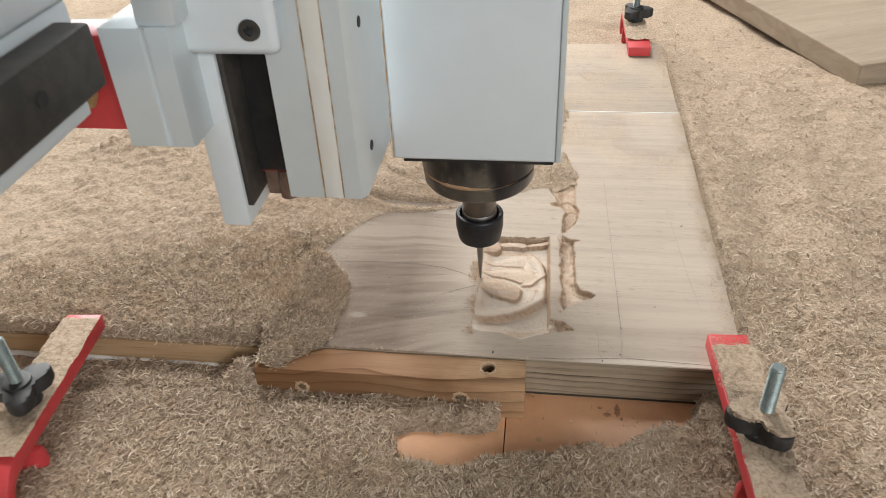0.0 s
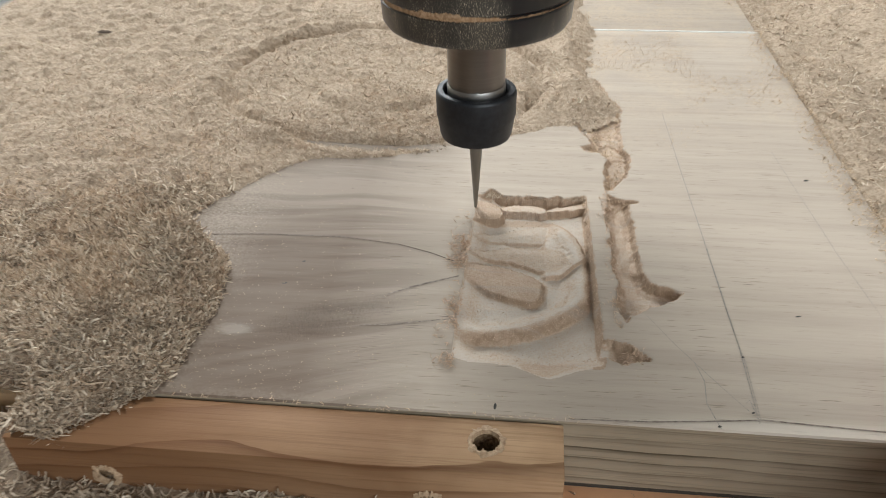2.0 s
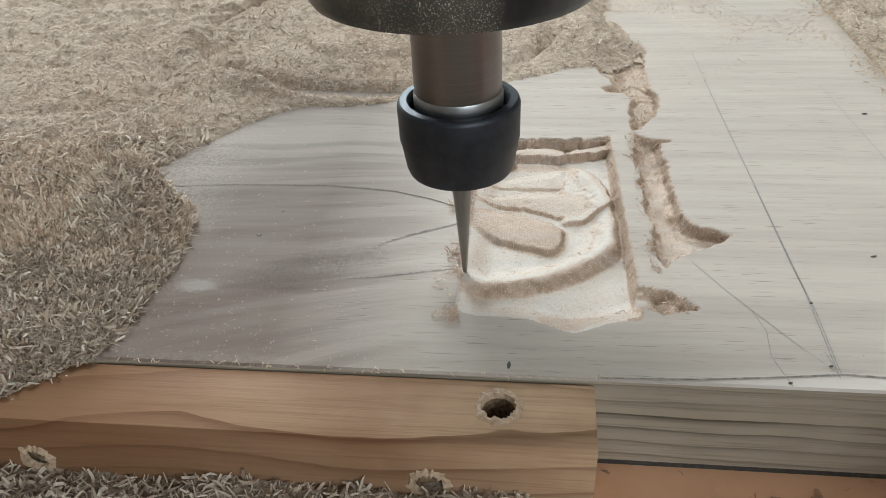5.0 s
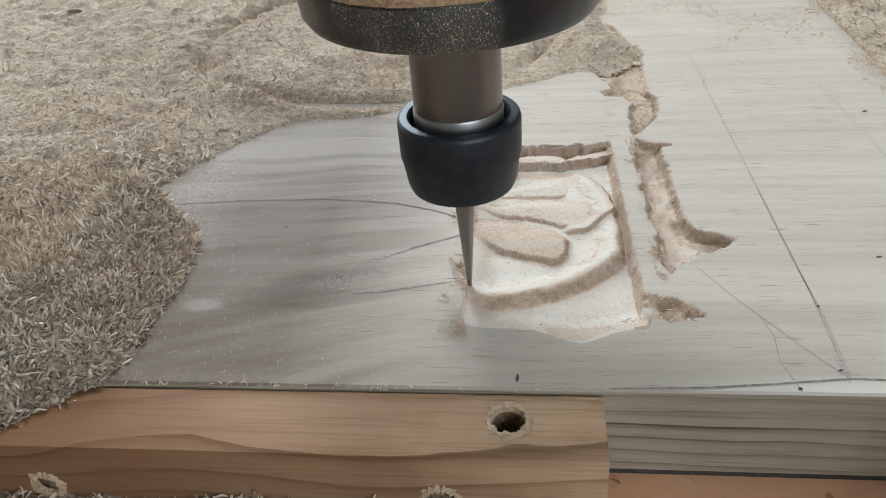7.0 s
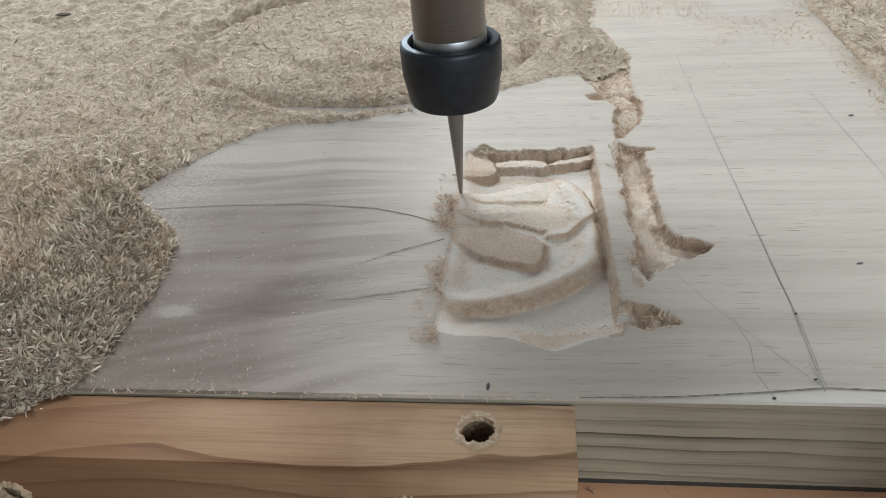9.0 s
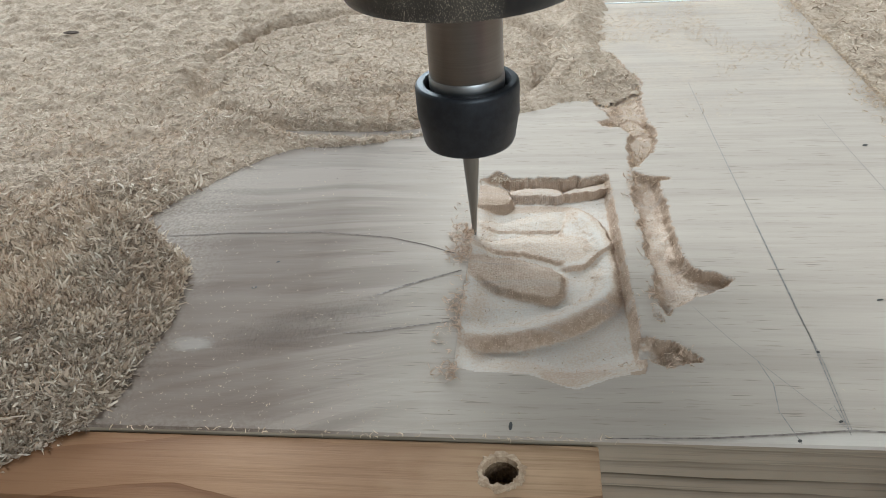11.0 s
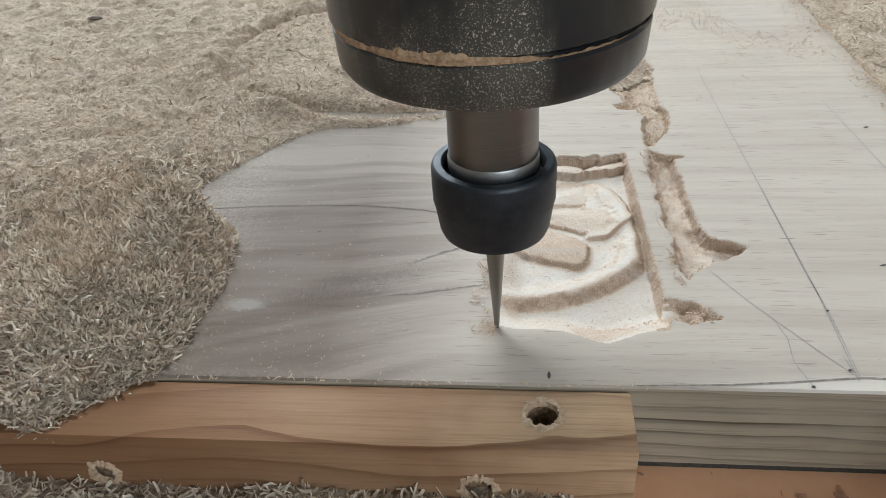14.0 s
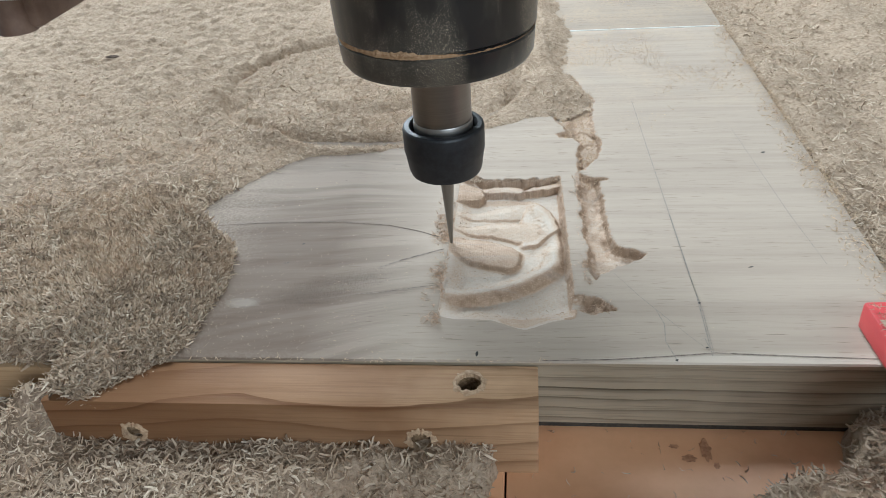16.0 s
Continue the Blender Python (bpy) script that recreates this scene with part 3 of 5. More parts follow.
# ---- the work: carved board ----


def capsule(x, y, ax, ay, bx, by, ra, rb):
    """Signed distance to a tapering round-ended stroke (inside: negative)."""
    px, py, dx, dy = x - ax, y - ay, bx - ax, by - ay
    h = np.clip((px * dx + py * dy) / (dx * dx + dy * dy), 0, 1)
    return np.hypot(px - h * dx, py - h * dy) - (ra + (rb - ra) * h)


def smooth_outline(points, rounds=2):
    """A closed outline with its corners cut round."""
    p = np.array(points, float)
    for _ in range(rounds):
        q = np.roll(p, -1, 0)
        p = np.stack([0.75 * p + 0.25 * q, 0.25 * p + 0.75 * q], 1).reshape(-1, 2)
    return p


def depth_in(x, y, points, rounds=2):
    """The distance in metres from the rim of an outline; positive inside."""
    p = smooth_outline(points, rounds)
    best, inside = np.full(x.shape, 1e9), np.zeros(x.shape, bool)
    for (ax, ay), (bx, by) in zip(p, np.roll(p, -1, 0)):
        dx, dy = bx - ax, by - ay
        h = np.clip(((x - ax) * dx + (y - ay) * dy) / (dx * dx + dy * dy + 1e-18), 0, 1)
        best = np.minimum(best, (x - ax - h * dx) ** 2 + (y - ay - h * dy) ** 2)
        if ay != by:
            inside ^= ((ay > y) != (by > y)) & (x < dx * (y - ay) / dy + ax)
    return np.where(inside, 1, -1) * np.sqrt(best)


# outlines of the carved flower on the board: the raised round and what stands on it
ROUND = [(0.020, 0.406), (0.050, 0.4085), (0.064, 0.4130), (0.074, 0.4195), (0.083, 0.4275), (0.0865, 0.436), (0.0868, 0.452), (0.0845, 0.470), (0.078, 0.485), (0.070, 0.4925), (0.045, 0.490), (0.020, 0.488)]
PETAL_LOW = [(0.030, 0.450), (0.040, 0.4565), (0.051, 0.4558), (0.063, 0.4505), (0.0695, 0.4450), (0.0685, 0.434), (0.064, 0.4275), (0.056, 0.4300), (0.046, 0.4335), (0.036, 0.4405)]
PETAL_HIGH = [(0.030, 0.461), (0.043, 0.4665), (0.052, 0.4700), (0.064, 0.4708), (0.0745, 0.4680), (0.0775, 0.460), (0.0745, 0.4535), (0.066, 0.4500), (0.056, 0.4562), (0.043, 0.4575)]
PETAL_PALE = [(0.034, 0.476), (0.046, 0.4800), (0.056, 0.4840), (0.0705, 0.4900), (0.0710, 0.480), (0.0685, 0.4705), (0.054, 0.4712), (0.036, 0.4712)]
BLOCK = [(0.030, 0.500), (0.041, 0.5030), (0.0490, 0.4995), (0.0505, 0.4855), (0.030, 0.4835)]
RIBBON_A = [(0.046, 0.5000), (0.059, 0.5030), (0.0695, 0.5000), (0.0690, 0.4925), (0.059, 0.4945), (0.047, 0.4935)]
RIBBON_B = [(0.0675, 0.4985), (0.077, 0.5030), (0.090, 0.5065), (0.089, 0.4995), (0.077, 0.4962), (0.0675, 0.4945)]
FRONT_LEAF = [(0.0575, 0.3955), (0.066, 0.3992), (0.075, 0.3994), (0.080, 0.3970), (0.076, 0.3925), (0.0685, 0.3880), (0.0605, 0.3895)]
LETTER = [(0.0955, 0.514), (0.0985, 0.509), (0.1035, 0.5070), (0.1062, 0.497), (0.1060, 0.476), (0.1066, 0.4445), (0.1135, 0.4430), (0.1215, 0.4385), (0.115, 0.4325), (0.108, 0.4300), (0.101, 0.4240), (0.0955, 0.4160), (0.0950, 0.433), (0.0948, 0.45), (0.0942, 0.47), (0.0938, 0.49)]


def relief(x, y, fuzz=True):
    """The depth that the cutter has left in the board, in metres (0: untouched)."""
    wob = value_noise(x, y, 260, 3) * 0.0007
    jag = value_noise(x, y, 520, 3, shift=3.0) * 0.0007
    # panel with the flower: four sides
    left = x - (0.0345 + 0.012 * (y - 0.39)) - wob * 0.4
    right = (0.0892 - 0.022 * (y - 0.40)) - x + wob * 0.6
    front = y - (0.3920 - 0.0055 * np.exp(-((x - 0.0685) / 0.009) ** 2) + 0.05 * np.clip(x - 0.079, 0, 1)) + wob * 0.6
    back = (0.5065 + 0.0050 * np.exp(-((x - 0.043) / 0.004) ** 2) + 0.0040 * step(0.078, 0.088, x)) - y + wob * 2.8
    wall = (0.22 * step(-0.0003, 0.0008, left) + 0.78 * step(0.0, 0.010, left)) * step(0.0, 0.0030, right) * step(-0.0004, 0.0165, front) * step(0.0, 0.0022, back)
    floor = -0.0052 - 0.0005 * value_noise(x, y, 60, 2)
    # the round: a furry bank outside, a smooth hollow within
    d = depth_in(x, y, ROUND) + wob + jag * 0.8
    floor = floor + (0.0036 * step(-0.0012, 0.0036, d) - 0.0030 * step(0.0042, 0.0135, d)) * (1 - 0.9 * step(0.470, 0.484, y) * step(0.074, 0.066, x))
    # a step that sweeps across the hollow to the right rim
    sweep = y - (0.4480 + 38.0 * np.clip(x - 0.067, 0, 1) ** 2) + jag
    floor = floor + 0.0017 * step(0.0, 0.0012, sweep) * step(0.0655, 0.0685, x) * step(0.487, 0.474, y) * step(0.0, 0.002, d)
    raised = ((PETAL_PALE, -0.0030, 0.0018, 0.0009), (PETAL_LOW, -0.0017, 0.0030, 0.0012), (PETAL_HIGH, -0.0023, 0.0018, 0.0012),
              (BLOCK, -0.0012, 0.0014, 0.0), (RIBBON_A, -0.0016, 0.0013, 0.0004), (RIBBON_B, -0.0016, 0.0013, 0.0004))
    for outline, level, bank, dome in raised:
        d = depth_in(x, y, outline) + jag
        floor = np.maximum(floor, np.where(d > 0, -0.0056 + (level + 0.0056 - dome) * step(0.0, bank, d) + dome * step(0.0, 0.0085, d), -1))
    d = depth_in(x, y, FRONT_LEAF) + jag
    floor = floor + 0.0016 * step(0.0, 0.0036, d)
    z = np.minimum(0, wall * np.minimum(floor, -0.0006))
    # the letter-like stroke beside the panel, its ragged left side
    w2 = value_noise(x, y, 420, 3) * 0.0010 + value_noise(x, y, 60, 2) * 0.0006
    rag = w2 + 0.0022 * value_noise(x, y, 200, 3, shift=21.0) * step(0.099, 0.095, x)
    d = depth_in(x, y, LETTER) + rag
    z = np.minimum(z, -0.0046 * step(-0.0002, 0.0024, d) * (0.80 + 0.35 * value_noise(x, y, 130, 2)) - 0.0010 * step(0.002, 0.005, d))
    # tail of the panel, the hook on the letter, and the winding stroke behind
    strokes = ((0.0880, 0.4050, 0.0955, 0.4025, 0.0042, 0.0058, 0.0036), (0.0955, 0.4025, 0.1030, 0.4000, 0.0056, 0.0014, 0.0036), (0.1030, 0.504, 0.1085, 0.505, 0.0026, 0.0016, 0.0040),
               (0.0975, 0.5160, 0.1010, 0.5290, 0.0026, 0.0056, 0.0042), (0.1010, 0.529, 0.1040, 0.545, 0.0056, 0.0060, 0.0048), (0.1040, 0.545, 0.1000, 0.558, 0.0060, 0.0070, 0.0038), (0.1015, 0.5530, 0.0895, 0.5560, 0.0028, 0.0040, 0.0028),
               (0.1000, 0.558, 0.0965, 0.578, 0.0075, 0.0105, 0.0030), (0.0965, 0.578, 0.0950, 0.605, 0.0110, 0.0150, 0.0028), (0.0950, 0.605, 0.0920, 0.640, 0.0130, 0.0075, 0.0028))
    for ax, ay, bx, by, ra, rb, deep in strokes:
        d = capsule(x, y, ax, ay, bx, by, ra, rb) + w2 * 1.4
        z = np.minimum(z, -deep * step(0.0006, -0.0028, d) * (0.85 + 0.3 * value_noise(x, y, 120, 2)))
    # a curl cut behind the panel, half under the dust
    curl = np.abs(np.hypot((x - 0.046) / 0.020, (y - 0.588) / 0.016) - 1) - 0.22 + w2 * 60
    z = np.minimum(z, -0.0030 * step(0.05, -0.15, curl) * step(0.030, 0.040, x))
    if fuzz:
        z = z + np.where(z < -0.0006, value_noise(x, y, 700, 3, shift=5.0) * 0.00022, 0)
    return z


def fine_axis(lo, hi, f0, f1, fine, coarse):
    a = np.concatenate([[lo, lo + 0.0006], np.arange(lo + 0.004, f0, coarse)])
    b = np.arange(f0, f1, fine)
    c = np.concatenate([np.linspace(f1, hi - 0.0008, max(2, int((hi - f1) / coarse) + 1)), [hi]])
    return np.concatenate([a, b, c])


def build_board():
    board = tagged(empty("carved_board", pose(0, 0, 0)), "pale grey-beige planed wooden board with freshly carved flower panel", "board")
    # front plank: top skin with the relief, sides and underside
    x0, x1, y0, y1 = -0.100, 0.2115, 0.3696, 0.7322
    xs, ys = fine_axis(x0, x1, 0.022, 0.124, 0.00045, 0.008), fine_axis(y0, y1, 0.383, 0.650, 0.00055, 0.008)
    X, Y = np.meshgrid(xs, ys)
    clean = relief(X, Y, False)
    gy, gx = np.gradient(clean, ys, xs)
    slope = np.hypot(gx, gy) + 0.22 * value_noise(X, Y, 500, 2)
    rough = np.clip((slope - 0.45) * 2, 0, 1)
    Z = T + relief(X, Y) + np.where(clean < -0.0004, rough * value_noise(X, Y, 1100, 2) * 0.0004, 0)
    edge = np.minimum(np.minimum(X - x0, x1 - X), np.minimum(Y - y0, y1 - Y))
    Z = Z - np.where(edge < 1e-6, 0.0006, 0)
    top = np.stack([X, Y, Z], -1).reshape(-1, 3)
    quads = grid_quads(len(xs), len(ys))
    # browner with steepness, on the round's bank and on chosen shapes
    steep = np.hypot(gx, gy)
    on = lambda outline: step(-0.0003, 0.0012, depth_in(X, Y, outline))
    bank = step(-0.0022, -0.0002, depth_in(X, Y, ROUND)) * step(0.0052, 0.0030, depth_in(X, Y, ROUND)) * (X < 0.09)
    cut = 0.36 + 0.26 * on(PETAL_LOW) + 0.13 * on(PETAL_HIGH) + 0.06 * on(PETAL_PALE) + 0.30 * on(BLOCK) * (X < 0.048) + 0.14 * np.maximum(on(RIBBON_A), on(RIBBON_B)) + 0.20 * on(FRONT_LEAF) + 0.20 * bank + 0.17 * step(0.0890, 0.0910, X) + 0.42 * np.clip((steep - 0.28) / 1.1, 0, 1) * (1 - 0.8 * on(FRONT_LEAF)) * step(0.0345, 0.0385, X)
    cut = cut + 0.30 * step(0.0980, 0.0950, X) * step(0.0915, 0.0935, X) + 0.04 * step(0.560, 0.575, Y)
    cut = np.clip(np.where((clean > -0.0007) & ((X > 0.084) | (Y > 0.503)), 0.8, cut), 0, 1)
    index = np.zeros(len(quads), int)
    rim = np.concatenate([np.arange(len(xs)), np.arange(1, len(ys)) * len(xs) + len(xs) - 1, (len(ys) - 1) * len(xs) + np.arange(len(xs) - 2, -1, -1), np.arange(len(ys) - 2, 0, -1) * len(xs)])
    low = top[rim].copy()
    low[:, 2] = 0.0030
    n0, n = len(top), len(rim)
    k = np.arange(n)
    sides = np.stack([n0 + k, n0 + (k + 1) % n, rim[(k + 1) % n], rim[k]], -1)
    verts = np.concatenate([top, low, [[x0, y0, 0.0030], [x1, y0, 0.0030], [x1, y1, 0.0030], [x0, y1, 0.0030]]])
    under = np.array([[n0 + n + 3, n0 + n + 2, n0 + n + 1, n0 + n]])
    plank = mesh_from_arrays("plank", verts, np.concatenate([quads, sides, under]), [BOARD, EDGE_WOOD], board, np.concatenate([index, np.full(n + 1, 1)]), True)
    plank.data.attributes.new("cut_tone", "FLOAT", "POINT")
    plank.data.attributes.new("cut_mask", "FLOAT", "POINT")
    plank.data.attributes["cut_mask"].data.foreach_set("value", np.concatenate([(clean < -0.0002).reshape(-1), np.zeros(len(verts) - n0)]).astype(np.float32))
    plank.data.attributes["cut_tone"].data.foreach_set("value", np.concatenate([cut.reshape(-1), np.zeros(len(verts) - n0)]).astype(np.float32))
    plank.data.set_sharp_from_angle(angle=radians(40))
    # rear plank, glued behind a thin pale line
    part("plank", box((-0.100, 0.7335, 0.0030), (0.2105, 0.918, T - 0.0003), 0.0008), BOARD, board)
    part("glue_line", box((-0.1, 0.7322, 0.002), (0.211, 0.7335, T + 0.0003)), MELAMINE, board, "thin whitish glue line")
    # black strip that paints the shade of the gap under the board
    part("gap_shade_strip", box((-0.098, 0.3706, 0.0), (0.205, 0.39, 0.0030)), INK, board, "thin black strip painting the shade in the gap under the board")
    # pencil lines and small dark marks on the top
    def line(points, width, name, mat, z=T + 0.00012):
        bm = bmesh.new()
        pts = [Vector((x, y, z)) for x, y in points]
        prev = None
        for i, p in enumerate(pts):
            d = (pts[min(i + 1, len(pts) - 1)] - pts[max(i - 1, 0)]).normalized()
            s = Vector((-d.y, d.x, 0)) * width * (0.35 if i in (0, len(pts) - 1) else 0.5)
            cur = (bm.verts.new(p + s), bm.verts.new(p - s))
            if prev:
                bm.faces.new((prev[0], prev[1], cur[1], cur[0]))
            prev = cur
        part(name, bm, mat, board, smooth=None)
    line([(0.1315, 0.600), (0.1325, 0.54), (0.134, 0.47), (0.1352, 0.41), (0.1345, 0.3735)], 0.00034, "pencil_line", GRAPHITE)
    line([(0.1338, 0.470), (0.1348, 0.42), (0.1358, 0.40), (0.1352, 0.375)], 0.00025, "pencil_line", GRAPHITE)
    line([(0.105, 0.424), (0.113, 0.409), (0.121, 0.396), (0.128, 0.385), (0.1345, 0.3755)], 0.0002, "pencil_line", GRAPHITE)
    line([(0.1185, 0.400), (0.1205, 0.391), (0.1195, 0.381), (0.1222, 0.3703)], 0.0003, "pencil_line", GRAPHITE)
    line([(0.180, 0.560), (0.186, 0.47), (0.190, 0.43)], 0.00025, "pencil_line", GRAPHITE)
    line([(-0.078, 0.4635), (-0.055, 0.4655), (-0.02, 0.4662), (0.006, 0.4625), (0.020, 0.4575), (0.030, 0.4525)], 0.0006, "grain_crack", CRACK)
    line([(0.0335, 0.4425), (0.024, 0.4380), (0.015, 0.4335), (0.007, 0.4285)], 0.0009, "grain_crack", VEIN)
    line([(0.0335, 0.4160), (0.020, 0.4130), (0.010, 0.4105), (0.000, 0.4095)], 0.0005, "grain_crack", VEIN)
    line([(0.075, 0.3702), (0.100, 0.3712), (0.118, 0.3730), (0.136, 0.3752), (0.165, 0.3738), (0.200, 0.3725)], 0.0006, "grain_crack", VEIN)
    line([(0.132, 0.3820), (0.1335, 0.3835), (0.1345, 0.3768)], 0.0003, "pencil_line", GRAPHITE)
    for x, y, a, b in ((0.0515, 0.3735, 0.0005, 0.0015), (-0.031, 0.447, 0.0007, 0.0005), (-0.035, 0.432, 0.001, 0.0005), (0.1355, 0.404, 0.0005, 0.0005), (0.1219, 0.3712, 0.0006, 0.0005), (0.1335, 0.378, 0.0006, 0.0004), (0.160, 0.428, 0.0011, 0.0004), (0.1895, 0.53, 0.0012, 0.0008)):
        bm = bmesh.new()
        bmesh.ops.create_circle(bm, cap_ends=True, radius=1.0, segments=9)
        for v in bm.verts:
            v.co = Vector((x + v.co.x * a, y + v.co.y * b + v.co.x * a * 0.3, T + 0.00015))
        part("dark_speck", bm, INK, board, smooth=None)
    return board


def build_side_board():
    side = tagged(empty("thin_side_board"), "brown wooden board on white melamine sheet, buried in sawdust", "board")
    part("wooden_layer", box((-0.345, 0.371, 0.0092), (-0.1005, 0.92, TL), 0.001), STRIP, side, "brown wooden upper layer")
    part("melamine_layer", box((-0.350, 0.3695, 0.0), (-0.1005, 0.92, 0.009), 0.0005), MELAMINE, side, "white melamine under-layer")


def build_batten():
    batten = tagged(empty("stop_batten"), "orange-brown pine batten with drilled screw holes along board", "batten")
    body = part("batten_body", box((-0.104, 0.3475, 0.0), (0.0735, 0.3688, 0.0318), 0.0005, 2), [BATTEN, HOLE], batten)
    cut = bmesh.new()
    for x, y, z, axis in ((0.0495, 0.3597, 0.0318, "z"), (0.0325, 0.3475, 0.0155, "y"), (-0.073, 0.3475, 0.0165, "y")):
        b = lathe([(0.0043, -0.009 if axis == "z" else -0.003), (0.0046, 0.0), (0.0048, 0.002)], 20)
        if axis == "y":
            bmesh.ops.rotate(b, verts=b.verts[:], matrix=Matrix.Rotation(radians(90), 3, "X"))
        bmesh.ops.translate(b, verts=b.verts[:], vec=(x, y, z))
        me = bpy.data.meshes.new("tmp")
        b.to_mesh(me)
        b.free()
        cut.from_mesh(me)
        bpy.data.meshes.remove(me)
    tool = link("tool", cut, HOLE)
    mod = body.modifiers.new("holes", "BOOLEAN")
    mod.operation, mod.object, mod.solver = "DIFFERENCE", tool, "EXACT"
    dg = bpy.context.evaluated_depsgraph_get()
    done = bpy.data.meshes.new_from_object(body.evaluated_get(dg))
    body.modifiers.clear()
    body.data = done
    bpy.data.objects.remove(tool)
    # torn wood round each hole
    for x, y, z, axis, r in ((0.0495, 0.3597, 0.0318, "z", 0.0052), (0.0325, 0.3475, 0.0155, "y", 0.0048), (-0.073, 0.3475, 0.0165, "y", 0.0042)):
        bm = bmesh.new()
        n = 46
        ring = []
        for k in range(n):
            a = 2 * math.pi * k / n
            rag = rng.random() ** 2 * 1.5
            ring.append([bm.verts.new((rr * math.cos(a + da), rr * math.sin(a + da), h)) for rr, h, da in ((r - 0.0011, -0.0012, 0), (r - 0.0006 - 0.0005 * rag, 0.0003 + 0.0004 * rag, 0), (r + 0.0001 + 0.0006 * rag, 0.0003 + 0.0003 * rng.random(), 0.05), (r + 0.0006 + 0.0009 * rag, -0.0002, 0))])
        for k in range(n):
            for j in range(3):
                bm.faces.new((ring[k][j], ring[k][j + 1], ring[(k + 1) % n][j + 1], ring[(k + 1) % n][j]))
        if axis == "y":
            bmesh.ops.rotate(bm, verts=bm.verts[:], matrix=Matrix.Rotation(radians(90), 3, "X"))
        bmesh.ops.translate(bm, verts=bm.verts[:], vec=(x, y, z))
        part("torn_rim", bm, TORN, batten, "frayed pale wood fibres round the hole")


def build_loose_board():
    ob = tagged(link("loose_board", box((0.0, 0.0, 0.0), (0.42, 0.55, 0.026), 0.0015), LOOSE), "loose sawn light-brown board lying on sawdust", "board")
    ob.matrix_basis = pose(0.409, 0.832, 0.0185, 0, 0, 21)
    return ob


build_board()
build_side_board()
build_batten()
build_loose_board()

# ---- hold-down clamps ----


def build_clamp():
    """A painted steel hold-down bar along y: nose at the origin, rolled foot behind (-y), stud with a lobed plastic knob."""
    clamp = empty("hold_down_clamp")
    w, t = 0.0125, 0.0115
    # bar profile along y: nose, flat, rolled foot
    bm = bmesh.new()
    path = [(0.000, 0.0055), (-0.04, 0.0058), (-0.085, 0.006), (-0.122, 0.006)]
    cy, cz, rr = -0.122, -0.0135, 0.0195
    for k in range(1, 12):
        a = radians(90 + k * 27)
        path.append((cy + rr * math.cos(a), cz + rr * math.sin(a)))
    rows = []
    for i, (y, z) in enumerate(path):
        a = Vector(path[max(i - 1, 0)])
        b = Vector(path[min(i + 1, len(path) - 1)])
        d = (b - a).normalized()
        h = 0.0055 if i < 4 else max(0.0028, 0.0055 - 0.0007 * (i - 3))
        nrm = Vector((-d.y, d.x))
        rows.append([bm.verts.new((x, y + nrm.x * s * h, z + nrm.y * s * h)) for x, s in ((-w, -1), (w, -1), (w, 1), (-w, 1))])
    for a, b in zip(rows, rows[1:]):
        for k in range(4):
            bm.faces.new((a[k], a[(k + 1) % 4], b[(k + 1) % 4], b[k]))
    bm.faces.new(rows[0][::-1])
    bm.faces.new(rows[-1])
    bmesh.ops.recalc_face_normals(bm, faces=bm.faces[:])
    sharp = [e for e in bm.edges if len(e.link_faces) == 2 and e.calc_face_angle() > radians(60)]
    bmesh.ops.bevel(bm, geom=sharp, offset=0.0012, segments=2, affect="EDGES", profile=0.5)
    part("clamp_bar", bm, RED, clamp, "red painted steel bar with rolled foot")
    # lobed knob
    sy = -0.083
    outline = []
    for k in range(72):
        a = 2 * math.pi * k / 72
        r = 0.0150 + 0.0055 * math.cos(3 * a - 2.88)
        outline.append((r * math.cos(a), sy + r * math.sin(a)))
    knob = part("knob", prism(outline, t + 0.0075, t + 0.0175, 0.002), PLASTIC, clamp, "black plastic three-lobed knob")
    part("knob_hub", lathe([(0.0095, t + 0.0005), (0.0095, t + 0.0075), (0.008, t + 0.0190), (0.006, t + 0.0195)], 28, (0, sy, 0)), PLASTIC, knob)
    # threaded stud
    prof, z = [], -0.010
    prof.append((0.0036, z))
    while z < 0.062:
        prof += [(0.0040, z), (0.0035, z + 0.0006)]
        z += 0.00125
    prof += [(0.0038, 0.0625), (0.0030, 0.0635)]
    part("stud", lathe(prof, 20, (0, sy, 0)), ZINC, clamp, "zinc-plated threaded stud")
    return clamp


def dust_cap(name, x0, x1, y0, y1, z, thick, parent, cover):
    """A patch of dust lying on a flat top, ragged at its rim."""
    xs, ys = np.linspace(x0, x1, 34), np.linspace(y0, y1, 90)
    X, Y = np.meshgrid(xs, ys)
    edge = np.minimum(np.minimum(X - x0, x1 - X), np.minimum(Y - y0, y1 - Y))
    Z = z - 0.0008 + (thick * (0.7 + 0.5 * value_noise(X, Y, 160, 3)) + 0.0008) * step(-0.0015, 0.005, edge + 0.006 * value_noise(X, Y, 90, 3) - cover)
    q = grid_quads(34, 90)
    keep = (Z.reshape(-1)[q] > z - 0.0004).any(1)
    return mesh_from_arrays(name, np.stack([X, Y, Z], -1).reshape(-1, 3), q[keep], DUST, parent, None, True)


clamp_front = build_clamp()
clamp_front.matrix_basis = pose(0.2005, 0.391, T + 0.0005, 0, 0, 2.5)
tagged(clamp_front, "red steel hold-down clamp, dusty, black knob, on board corner", "clamp", "hold-down clamps")
